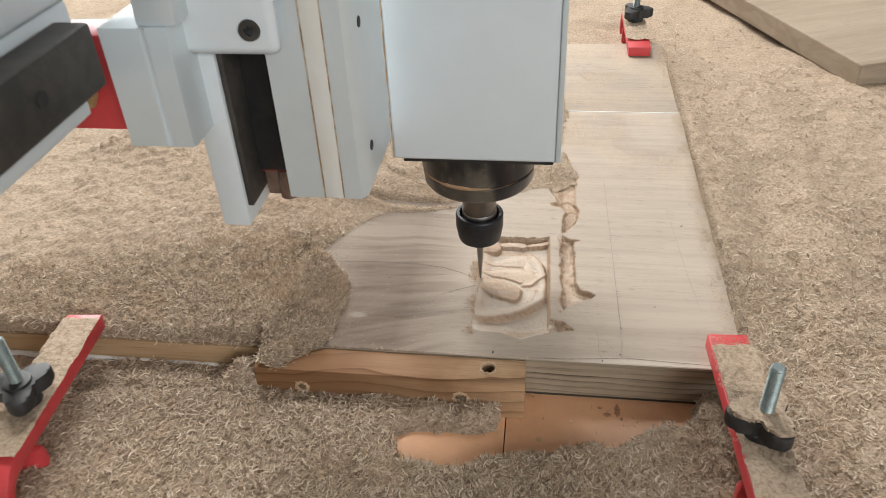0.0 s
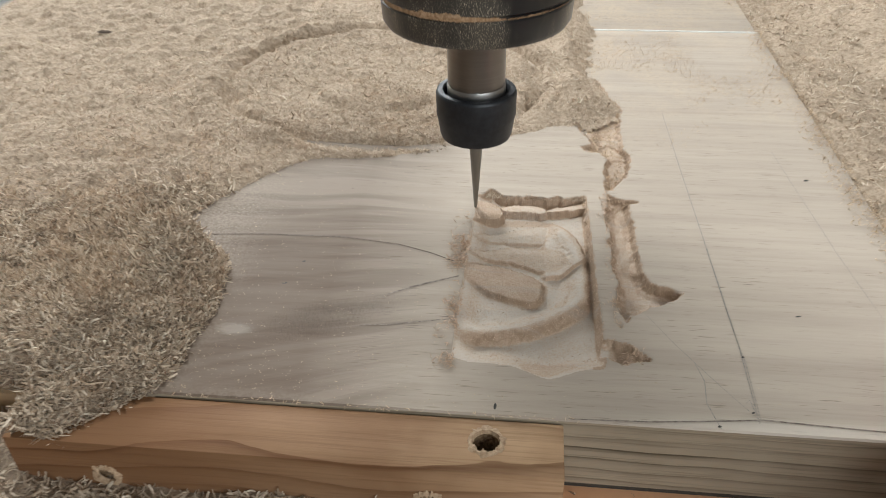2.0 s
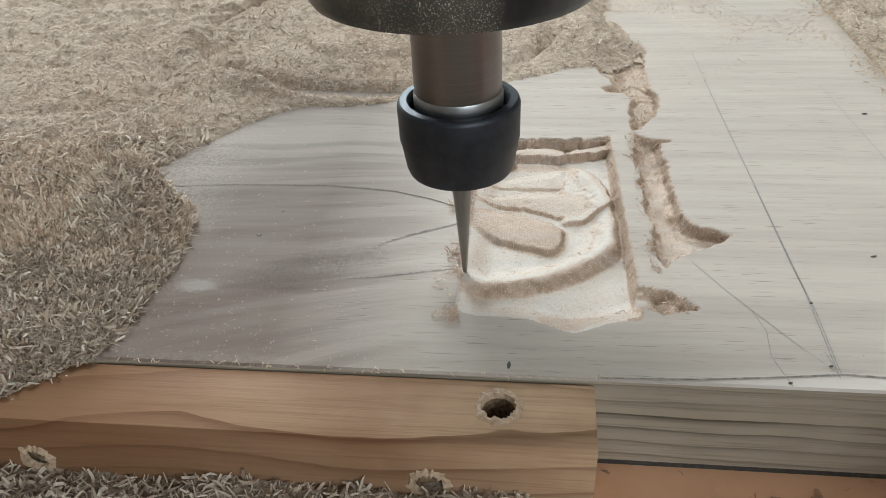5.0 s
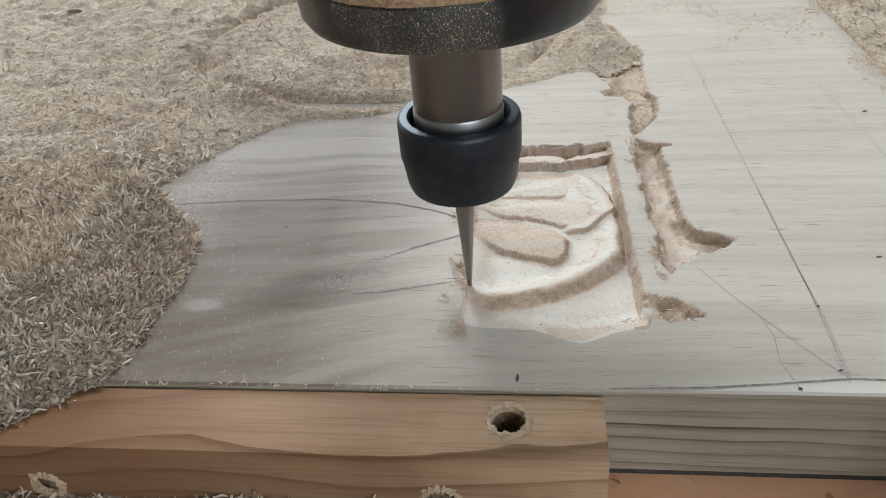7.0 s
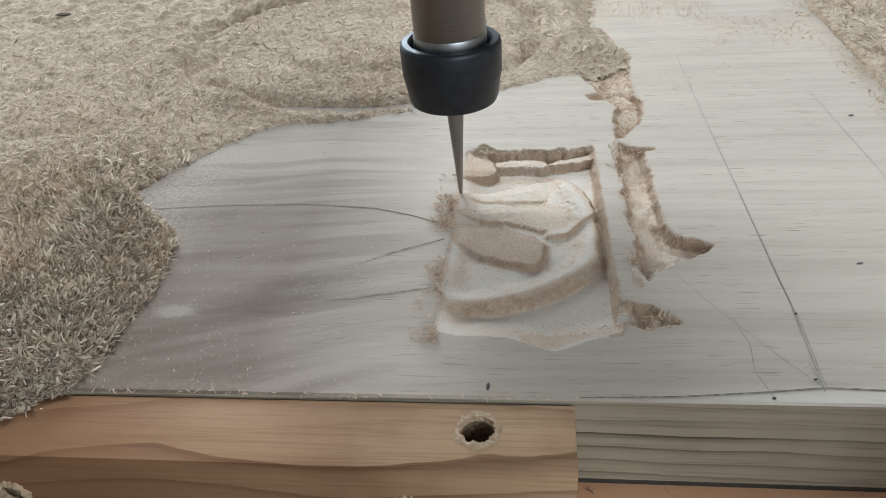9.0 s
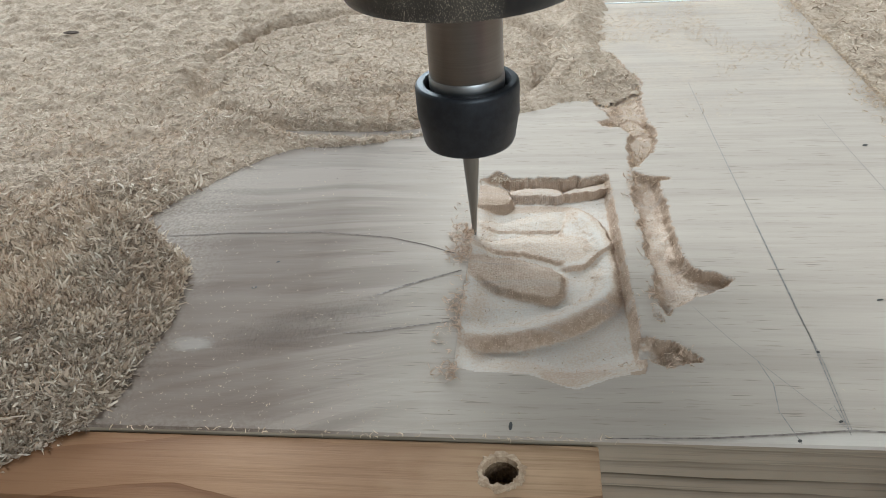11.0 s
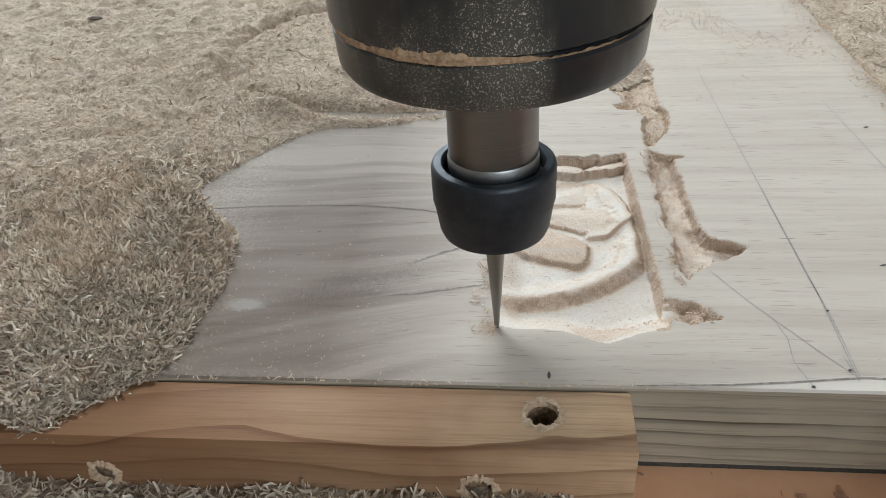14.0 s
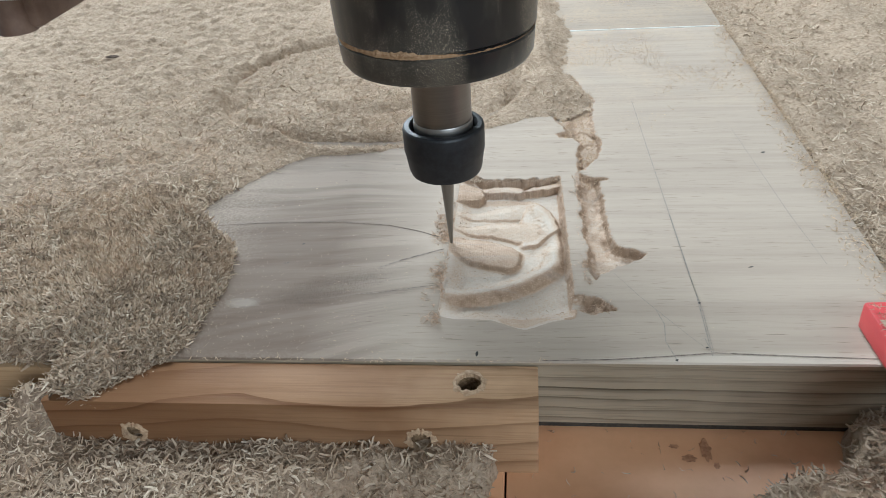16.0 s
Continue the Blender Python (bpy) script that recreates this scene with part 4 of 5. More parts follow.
def knob_dust():
    outline = []
    for k in range(72):
        a = 2 * math.pi * k / 72
        r = 0.93 * (0.0150 + 0.0055 * math.cos(3 * a - 2.88)) * (1 + 0.05 * rng.normal())
        outline.append((r * math.cos(a), -0.083 + r * math.sin(a)))
    return prism(outline, 0.0287, 0.0318, 0.0010)


clamp_left = copy_thing(clamp_front, pose(-0.2335, 0.376, TL + 0.007, 0, 0, 5))
tagged(clamp_left, "red steel hold-down clamp with black knob on buried board", "clamp", "hold-down clamps")
clamp_far = copy_thing(clamp_front, pose(0.1820, 0.878, T + 0.0005, 0, 0, 180))
tagged(clamp_far, "small red hold-down clamp gripping the board's far end", "clamp", "hold-down clamps")

# ---- sawdust ----


def lumps(x, y):
    """A little pile of clods swept together behind the boards' left end."""
    pile = np.exp(-((x + 0.325) / 0.055) ** 2 - ((y - 0.640) / 0.028) ** 2)
    return pile * (0.004 + 0.012 * np.clip(value_noise(x, y, 75, 3, shift=51.0) + 0.15, 0, 1))


def bed_height(x, y):
    """The loose dust on the bed."""
    h = 0.011 + 0.004 * value_noise(x, y, 14, 3) + 0.0026 * value_noise(x, y, 70, 3) + 0.0022 * np.abs(value_noise(x, y, 150, 3, shift=4.0))
    # higher beside the board's right edge, with a soft furrow along it
    right = step(0.200, 0.222, x) * step(1.0, 0.75, y)
    h = h + right * (0.0150 + 0.006 * value_noise(x, y, 9, 2, shift=3.0) - 0.008 * np.exp(-((x - 0.255 - 0.1 * (y - 0.45)) / 0.022) ** 2) * step(0.75, 0.5, y))
    h = h + right * 0.006 * np.exp(-((x - 0.30) / 0.03) ** 2)
    h = h + lumps(x, y)
    # left of the boards
    h = h + step(-0.30, -0.36, x) * 0.012
    # swept clean in front of the batten's end
    rag = 0.010 * value_noise(x, y, 45, 4, shift=9.0)
    near = np.interp(x, [-0.02, -0.012, 0.0, 0.02, 0.04, 0.066, 0.135, 0.180, 0.196, 0.205], [0.36, 0.326, 0.305, 0.296, 0.298, 0.312, 0.324, 0.352, 0.385, 0.46])
    far = np.interp(x, [-0.02, 0.045, 0.057, 0.062], [0.328, 0.338, 0.342, 0.42])
    inside = np.minimum(y - near, far - y) + rag
    bare = step(-0.004, 0.009, inside)
    h = h * (1 - bare) - 0.004 * bare
    # spill round the batten's buried end
    h = h + 0.019 * np.exp(-((x + 0.116) / 0.010) ** 2 - ((y - 0.356) / 0.013) ** 2)
    # low against the front of the boards
    h = h - 0.004 * step(0.335, 0.345, y) * step(0.40, 0.37, y) * step(-0.10, -0.12, x)
    return h


def cover_height(x, y):
    """Dust that lies over the boards, as a height over the bed; below the top where the wood is bare."""
    rag = 0.0045 * value_noise(x, y, 60, 4, shift=2.0)
    top = np.where(y < 0.3692, 0.0311, np.where(x < -0.1003, TL, T))
    # left flank: its rim bends in at the little heap
    gx = np.interp(y, [0.345, 0.369, 0.372, 0.386, 0.42, 0.435, 0.446, 0.454, 0.462, 0.472, 0.50], [-0.088, -0.065, -0.061, -0.057, -0.057, -0.059, -0.062, -0.072, -0.088, -0.096, -0.096])
    left = step(-0.001, 0.015, gx - x + rag * 0.7)
    # rear part of the carving, from a rim that curves across the plank
    fy = np.interp(x, [-0.4, -0.092, -0.080, -0.068, -0.055, -0.045, -0.02, 0.002, 0.02, 0.047, 0.072, 0.09], [0.472, 0.474, 0.492, 0.512, 0.526, 0.531, 0.533, 0.540, 0.549, 0.562, 0.574, 0.568])
    fx = np.interp(y, [0.55, 0.575, 0.595, 0.613, 0.632, 0.66, 0.70, 0.73, 0.78, 0.92], [0.088, 0.096, 0.107, 0.114, 0.106, 0.103, 0.104, 0.109, 0.102, 0.098])
    loose = 0.005 * value_noise(x, y, 55, 3, shift=13.0) + 0.004 * value_noise(x, y, 160, 3, shift=15.0)
    rear = (0.35 * step(-0.001, 0.008, y - fy + rag * 0.5) + 0.65 * step(0.0, 0.05, y - fy + rag)) * step(-0.001, 0.026, fx - x + loose * 1.5)
    m = np.maximum(left, rear) * np.where(x < -0.1003, step(0.3690, 0.3765, y), 1.0)
    heap = 0.0032 * value_noise(x, y, 120, 3, shift=71.0) + 0.0165 * np.exp(-((x + 0.081) / 0.016) ** 2 - ((y - 0.441) / 0.020) ** 2) + 0.012 * np.exp(-((x + 0.100) / 0.026) ** 2 - ((y - 0.395) / 0.03) ** 2)
    h = 0.0046 + 0.0020 * value_noise(x, y, 40, 4) + 0.0018 * np.abs(value_noise(x, y, 170, 3, shift=6.0)) + heap * left
    # the rings that the cutter left under the dust
    d = np.hypot((x + 0.030) / 0.095, (y - 0.632) / 0.084)
    d = d + 0.05 * value_noise(x, y, 55, 4, shift=8.0)
    rings = sum(up * np.exp(-((d - at) / wide) ** 2) for at, wide, up in ((1.34, 0.06, -0.4), (1.12, 0.06, 0.6), (1.00, 0.040, -1.2), (0.90, 0.06, 0.3), (0.55, 0.06, -0.4), (0.46, 0.05, 0.2)))
    h = h + 0.0068 * rings * step(0.515, 0.535, y) * step(0.075, 0.055, x) * np.clip(0.55 + 0.9 * value_noise(x, y, 38, 3, shift=11.0), 0.1, 1.3) + 0.0032 * value_noise(x, y, 190, 3) * np.abs(rings)
    furrow = np.exp(-((y - (0.5495 + 0.08 * np.clip(x + 0.01, 0, 1))) / 0.0022) ** 2) * step(-0.062, -0.05, x) * step(0.05, 0.02, x)
    h = h - 0.0032 * furrow - 0.0022 * step(0.020, 0.004, y - fy) * step(-0.05, -0.04, x)
    ridge = np.exp(-((x - 0.083 - 0.006 * np.sin(y * 60)) / 0.008) ** 2) * step(0.60, 0.64, y)
    h = h + 0.003 * ridge + lumps(x, y)
    low = step(-0.33, -0.352, x) * 0.005
    return top - 0.0015 + (h + 0.0015 - low + np.where(y < 0.3692, 0.0, (T - top) * 0.8)) * m


def sheet(name, x0, x1, y0, y1, cell, fn, keep=None):
    xs, ys = np.arange(x0, x1 + cell, cell), np.arange(y0, y1 + cell, cell)
    X, Y = np.meshgrid(xs, ys)
    Z = fn(X, Y) + 0.0007 * value_noise(X, Y, 420, 2)
    q = grid_quads(len(xs), len(ys))
    if keep is not None:
        q = q[keep(X.reshape(-1)[q].mean(1), Y.reshape(-1)[q].mean(1), Z.reshape(-1)[q].max(1))]
    used, inv = np.unique(q, return_inverse=True)
    verts = np.stack([X, Y, Z], -1).reshape(-1, 3)[used]
    return mesh_from_arrays(name, verts, inv.reshape(-1, 4), DUST, None, None, True)


def covered(x, y, z):
    top = np.where(y < 0.3692, 0.0311, np.where(x < -0.1003, TL, T))
    ok = (z > top - 0.0008) & (x > -0.353) & (x < 0.2115) & (y < 0.92)
    return ok & ((y > 0.3712) | ((x > -0.104) & (y > 0.3482) & (x < -0.062)))


def chips(name, n, x0, x1, y0, y1, fn, ok, size, seed, mat=None, spread=None, lift=0.0003, fine=1.3, flat=1.0, loose=0.0):
    """Curled shavings strewn over a height field, as one mesh."""
    g = np.random.default_rng(seed)
    if spread:
        # thick near the work, thinning outwards
        r, a = spread[2] + (spread[3] - spread[2]) * g.random(n) ** spread[4], g.uniform(-math.pi, math.pi, n)
        x, y = spread[0] + r * np.cos(a), spread[1] + r * np.sin(a)
        k = (x > x0) & (x < x1) & (y > y0) & (y < y1)
        x, y, r = x[k], y[k], r[k]
    else:
        x, y, r = g.uniform(x0, x1, n), g.uniform(y0, y1, n), np.full(n, 0.2)
    z = fn(x, y)
    k = ok(x, y, z)
    x, y, z, r = x[k], y[k], z[k], r[k]
    n = len(x)
    length = size * g.uniform(0.5, 1.5, n) * np.clip(1.2 - fine * r, 0.45, 1.0)
    width = length * g.uniform(0.09, 0.19, n)
    curl = g.uniform(-1.7, 2.3, n)
    bend = g.normal(0, 0.9, n)
    yaw, pitch, roll = g.uniform(0, 6.283, n), g.normal(0, 0.50, n) * np.clip(1.35 - 1.7 * r, 0.35, 1), g.normal(0, 0.75, n) * np.clip(1.35 - 1.7 * r, 0.35, 1)
    pitch, roll, curl = pitch * flat, roll * flat, curl * flat
    z = z + g.uniform(-1.0, 1.0, n) * loose
    # four stations along a bent strip, two points each
    s = np.array([-0.5, -0.17, 0.17, 0.5])
    lx = (s[None, :] * length[:, None])
    lz = (s[None, :] ** 2 * 4 * 0.28 * (length * curl)[:, None])
    pts = np.zeros((n, 8, 3))
    for j in range(4):
        for side in range(2):
            taper = (0.70, 1.0, 0.95, 0.45)[j]
            px, py, pz = lx[:, j], (side - 0.5) * width * taper + bend * length * (s[j] * s[j] - 0.1), lz[:, j]
            py, pz = py * np.cos(roll) - pz * np.sin(roll), py * np.sin(roll) + pz * np.cos(roll)
            px, pz = px * np.cos(pitch) - pz * np.sin(pitch), px * np.sin(pitch) + pz * np.cos(pitch)
            pts[:, j * 2 + side, 0] = x + px * np.cos(yaw) - py * np.sin(yaw)
            pts[:, j * 2 + side, 1] = y + px * np.sin(yaw) + py * np.cos(yaw)
            pts[:, j * 2 + side, 2] = z + pz + lift
    base = (np.arange(n) * 8)[:, None]
    q = np.concatenate([base + np.array([0, 2, 3, 1]), base + np.array([2, 4, 5, 3]), base + np.array([4, 6, 7, 5])])
    return tagged(mesh_from_arrays(name, pts.reshape(-1, 3), q, mat or CHIPS), kind="stuff")


def build_dust():
    g = np.random.default_rng(21)
    near = lambda x, y: (x > -0.42) & (x < 0.60) & (y > 0.16) & (y < 0.90)
    tagged(sheet("sawdust_layer", -0.42, 0.60, 0.16, 0.90, 0.0025, bed_height, lambda x, y, z: (z > -0.0022) & near(x, y)), "thick layer of pale brown sawdust on the machine bed", "sawdust", kind="stuff")
    tagged(sheet("sawdust_layer", -0.95, 1.15, -0.3, 2.0, 0.007, lambda x, y: bed_height(x, y) - 0.002 * near(x, y), lambda x, y, z: (z > -0.0022) & ~((x > -0.41) & (x < 0.59) & (y > 0.17) & (y < 0.89))), "sawdust spread over the far bed", "sawdust", kind="stuff")
    tagged(sheet("sawdust_drift", -0.353, 0.2115, 0.346, 0.92, 0.0017, cover_height, covered), "drift of sawdust with ring furrows covering the boards", "sawdust", kind="stuff")
    off = lambda x, y, z: (z > 0.0005) & ~((y > 0.3695) & (y < 0.92) & (x > -0.353) & (x < 0.2115)) & ~((y > 0.347) & (y < 0.37) & (x > -0.104) & (x < 0.0735))
    edge = lambda x, y, z: covered(x, y, z + 0.0003)
    tagged(chips("wood_shavings", 230000, -0.9, 1.1, 0.1, 1.9, bed_height, off, 0.0044, 11, spread=(0.06, 0.16, 0.10, 1.8, 2.2), lift=0.0008, flat=0.65), "coarse curled wood shavings strewn over the bed", "shavings")
    coarse = lambda x, y, z: edge(x, y, z) & (g.random(len(x)) < step(0.52, 0.455, y + 0.25 * np.abs(x + 0.09)) + 0.03)
    tagged(chips("wood_shavings", 320000, -0.353, 0.2115, 0.346, 0.92, cover_height, coarse, 0.0043, 14, spread=(-0.08, 0.40, 0.0, 0.35, 1.1), lift=0.0006, fine=1.2, loose=0.0012), "coarse curled wood shavings heaped over the boards", "shavings")
    tagged(chips("wood_shavings", 230000, -0.353, 0.2115, 0.44, 0.92, cover_height, lambda x, y, z: edge(x, y, z) & (g.random(len(x)) < 0.35 + 0.65 * (value_noise(x, y, 40, 3, shift=31.0) > -0.1)), 0.0026, 15, FINE_CHIPS, spread=(-0.03, 0.50, 0.0, 0.5, 1.0), lift=0.0003, fine=1.4, flat=0.55), "fine pale shavings strewn thinly over the rear of the boards", "shavings")
    tagged(chips("wood_shavings", 90000, -0.26, 0.46, 0.22, 0.62, bed_height, lambda x, y, z: off(x, y, z) & (g.random(len(x)) < step(0.46, 0.18, x) * step(0.62, 0.34, y)), 0.0046, 12, lift=0.0011, flat=0.7), "dense curled wood shavings in front of the boards", "shavings")
    tagged(chips("wood_shavings", 70000, 0.19, 0.80, 0.38, 1.25, bed_height, lambda x, y, z: off(x, y, z) & (g.random(len(x)) < step(1.25, 0.45, y) * (0.35 + 0.65 * (value_noise(x, y, 16, 3, shift=61.0) > -0.15))), 0.0046, 29, lift=0.0006, flat=0.6), "shavings strewn beside the board's long edge", "shavings")
    # crumbs thrown on the bare wood, and the fringe along the cut
    flat = lambda x, y: np.full_like(x, T)
    bare = lambda x, y, z: (relief(x, y) > -0.0002) & (g.random(len(x)) < np.exp(-(np.abs(x + 0.06) / 0.06)) * np.exp(-(y - 0.372) / 0.06) * 0.9 + 0.006)
    tagged(chips("sawdust_crumbs", 15000, -0.075, 0.2, 0.372, 0.56, flat, bare, 0.0007, 16, mat=POWDER), "tiny sawdust crumbs on the bare board", "sawdust")
    fringe = lambda x, y, z: g.random(len(x)) < 0.03 + 0.9 * sum(np.exp(-((y - at) / wide) ** 2 - (np.maximum(0.0345 - x, 0) / deep) ** 2) for at, wide, deep in ((0.3935, 0.004, 0.003), (0.4235, 0.005, 0.003), (0.4130, 0.003, 0.002), (0.4520, 0.004, 0.005), (0.4640, 0.006, 0.006)))
    tagged(chips("sawdust_crumbs", 160, -0.02, 0.2, 0.295, 0.37, lambda x, y: np.full_like(x, 0.0003), lambda x, y, z: bed_height(x, y) < -0.0005, 0.0026, 23), "stray crumbs on the bare hardboard", "sawdust")
    tagged(chips("cut_fringe", 2600, 0.0275, 0.0358, 0.388, 0.492, lambda x, y: np.full_like(x, T + 0.0003), fringe, 0.0021, 17, FIBRE), "frayed wood fringe along the fresh cut", "shavings")
    inside = lambda x, y, z: (relief(x, y) < -0.002)
    tagged(chips("cut_fluff", 1800, 0.034, 0.122, 0.385, 0.62, lambda x, y: T + relief(x, y), inside, 0.0011, 18), "fine wood fluff inside the carving", "shavings")
    rim = lambda x, y, z: g.random(len(x)) < step(0.196, 0.213, x) * (0.35 + value_noise(x, y, 50, 3))
    tagged(chips("sawdust_crumbs", 14000, 0.194, 0.2135, 0.375, 0.91, flat, rim, 0.0019, 25, lift=0.0006, mat=POWDER), "sawdust creeping over the board's long edge", "sawdust")
    tuft = lambda x, y, z: (relief(x, y, False) < -0.0003) & (g.random(len(x)) < 0.8)
    tagged(chips("cut_fluff", 1500, 0.040, 0.088, 0.5045, 0.5110, lambda x, y: np.full_like(x, T - 0.0012), tuft, 0.0013, 24), "frayed tufts along the panel's rear edge", "shavings")
    def furry(x, y, z):
        e = 0.0007
        slope = np.hypot(relief(x + e, y, False) - relief(x - e, y, False), relief(x, y + e, False) - relief(x, y - e, False)) / (2 * e)
        return (slope > 0.45) & (g.random(len(x)) < np.clip(slope - 0.2, 0, 1)) & (x > 0.037)
    tagged(chips("cut_fluff", 26000, 0.034, 0.122, 0.385, 0.56, lambda x, y: T + relief(x, y), furry, 0.0011, 26, FIBRE, lift=0.0001), "wood fur standing on the carved slopes", "shavings")
    shag = lambda x, y, z: g.random(len(x)) < np.exp(-((x - 0.0945) / 0.0018) ** 2) * (0.25 + (value_noise(x, y, 130, 2, shift=41.0) > 0.05)) * (y > 0.416) * (y < 0.512) + np.exp(-((x - 0.097) / 0.005) ** 2 - ((y - 0.401) / 0.003) ** 2) * 0.6
    tagged(chips("cut_fringe", 2600, 0.0895, 0.104, 0.396, 0.513, lambda x, y: T + 0.4 * relief(x, y, False), shag, 0.0019, 27, FIBRE, lift=0.0002), "shaggy torn fibres along the letter-like cut", "shavings")
    joint = lambda x, y, z: (np.abs(y - 0.3693) < 0.0009 * (1 + value_noise(x, y, 90, 2))) & (g.random(len(x)) < 0.5)
    tagged(chips("sawdust_crumbs", 420, -0.06, 0.078, 0.3675, 0.3712, lambda x, y: np.full_like(x, T), joint, 0.0015, 28, POWDER, lift=0.0003), "pale crumbs caught along the joint of board and batten", "sawdust")
    mess = lambda x, y, z: relief(x, y) < -0.001
    tagged(chips("cut_fluff", 2200, 0.082, 0.116, 0.50, 0.62, lambda x, y: T + relief(x, y) * 0.8, mess, 0.0020, 19, POWDER), "coarse wood fluff in the winding cut", "shavings")
    tagged(chips("sawdust_crumbs", 16000, 0.085, 0.208, 0.56, 0.915, flat, lambda x, y, z: value_noise(x, y, 22, 4) + 0.25 * g.random(len(x)) > 0.20 + 0.3 * step(0.60, 0.56, y), 0.0013, 20, mat=POWDER), "thin sawdust scattered over the rear plank", "sawdust")
    tagged(chips("sawdust_crumbs", 1500, 0.1875, 0.213, 0.30, 0.386, lambda x, y: np.full_like(x, T + 0.0135), lambda x, y, z: value_noise(x, y, 60, 3) > -0.25, 0.0018, 22), "sawdust caked on the clamp bar", "sawdust")


def build_clamp_dust():
    for clamp, y1 in ((clamp_front, -0.012), (clamp_left, -0.006), (clamp_far, -0.02)):
        cap = dust_cap("dust_cover", -0.0122, 0.0140, -0.126, y1, 0.0117, 0.0026, clamp, -0.0035)
        tagged(cap, "caked pale sawdust")


def build_splinter():
    bm = bmesh.new()
    rows = [[bm.verts.new((x, y * w, z * w)) for y, z in ((-1, 0), (0, -0.6), (1, 0), (0, 0.8))] for x, w in ((-0.0045, 0.0006), (-0.001, 0.0016), (0.003, 0.0013), (0.005, 0.0003))]
    for a, b in zip(rows, rows[1:]):
        for k in range(4):
            bm.faces.new((a[k], a[(k + 1) % 4], b[(k + 1) % 4], b[k]))
    bm.faces.new(rows[0][::-1])
    bm.faces.new(rows[-1])
    ob = tagged(link("wood_splinter", bm, CRACK), "small dark wood splinter lying on the sawdust", "splinter")
    x, y = np.array([-0.2366]), np.array([0.6944])
    ob.matrix_basis = pose(-0.2366, 0.6944, float(cover_height(x, y)[0]) + 0.0012, 0, 5, 20)


build_splinter()
build_clamp_dust()
part("dust_cap", knob_dust(), DUST, clamp_front, "sawdust on the knob")
build_dust()

# ---- the router's head, which travels along the board ----
HEAD_X = 0.0362


def build_head():
    head = tagged(empty("router_head", pose(HEAD_X, 0.4555, T)), "grey router head with black spindle and tapered carving bit", "router head")
    # cover box round the spindle
    cover = part("spindle_cover", box((-0.0465, -0.050, 0.1265), (0.0515, 0.050, 0.42), 0.0022, 3), PAINT, head, "light grey painted sheet-metal cover")
    part("cover_seam", box((0.0500, -0.0512, 0.1275), (0.0530, -0.0495, 0.42), 0.0004), ALU, cover)
    part("grimy_seam", box((-0.0469, -0.0497, 0.1275), (-0.0461, -0.0488, 0.42)), GRIME, cover, "thin brown grimy seam")
    part("gasket", box((-0.041, -0.0470, 0.1235), (0.049, 0.047, 0.1270), 0.0006), BLACK, head, "thin black gasket plate")
    body = part("spindle_nose", lathe([(0.0118, 0.0872), (0.0325, 0.0868), (0.0352, 0.0876), (0.0366, 0.0898), (0.0372, 0.0975), (0.0364, 0.0984), (0.0364, 0.0992), (0.0377, 0.1002), (0.0384, 0.1180), (0.0384, 0.1240)], 128), ENAMEL, head, "glossy black enamelled spindle nose dusted with chips")
    # dust that sits in the groove
    bm = bmesh.new()
    n, rows = 260, []
    for k in range(n):
        a = 2 * math.pi * k / n
        x, y = np.array([math.cos(a) * 0.04]), np.array([math.sin(a) * 0.04])
        lump = math.exp(-((a - radians(252)) / 0.55) ** 2) + 0.55 * math.exp(-((a - radians(205)) / 0.3) ** 2)
        amt = max(-0.7, -0.75 + 1.5 * lump + 0.9 * float(value_noise(x, y, 120, 3)[0])) * (0.7 + 0.5 * rng.random())
        rows.append([bm.verts.new((r * math.cos(a), r * math.sin(a), z)) for r, z in ((0.0364, 0.0980), (0.0373 + 0.0009 * amt, 0.0984), (0.0375 + 0.0010 * amt, 0.0992 + 0.0008 * amt), (0.0374, 0.1000 + 0.0016 * amt))])
    for k in range(n):
        for j in range(3):
            bm.faces.new((rows[k][j], rows[(k + 1) % n][j], rows[(k + 1) % n][j + 1], rows[k][j + 1]))
    part("dust_ring", bm, CAKED, body, "tan sawdust caked in the groove")
    part("shaft", lathe([(0.0112, 0.0560), (0.0118, 0.0610), (0.0118, 0.0880)], 64), STEEL, head, "brown-tinted ground steel shaft")
    part("shaft_collar", lathe([(0.0117, 0.0560), (0.0121, 0.0572), (0.0121, 0.0600), (0.0118, 0.0607)], 64), BRIGHT, head, "bright chamfered steel ring")
    part("collet_nut", lathe([(0.0060, 0.0372), (0.0125, 0.0370), (0.0146, 0.0376), (0.0152, 0.0392), (0.0162, 0.0460), (0.0166, 0.0475), (0.0167, 0.0568), (0.0164, 0.0578), (0.0158, 0.0583), (0.0140, 0.0584), (0.0135, 0.0576), (0.0132, 0.0540)], 96), OXIDE, head, "matt black oxide collet nut")
    part("carving_bit", lathe([(0.0002, -0.0022), (0.0005, -0.0016), (0.0008, 0.002), (0.0032, 0.0365), (0.0032, 0.045)], 32), CARBIDE, head, "grey tapered carbide carving bit")
    # carriage beside the spindle: extrusions, slot with rail and bearing
    fy = -0.128
    right = part("carriage_profile", prism([(-0.084, fy), (-0.0660, fy), (-0.0650, fy + 0.0015), (-0.0565, fy + 0.0015), (-0.0555, fy), (-0.0470, fy), (-0.0440, fy + 0.004), (-0.0440, -0.062), (-0.052, -0.058), (-0.084, -0.058)], 0.147, 0.44, 0.0006), ALU, head, "silver-white aluminium extrusion, smudged")
    part("yellowed_strip", box((-0.0653, fy - 0.0002, 0.1475), (-0.0562, fy + 0.003, 0.44), 0.0003), STAIN, right, "yellowed grimy joint strip")
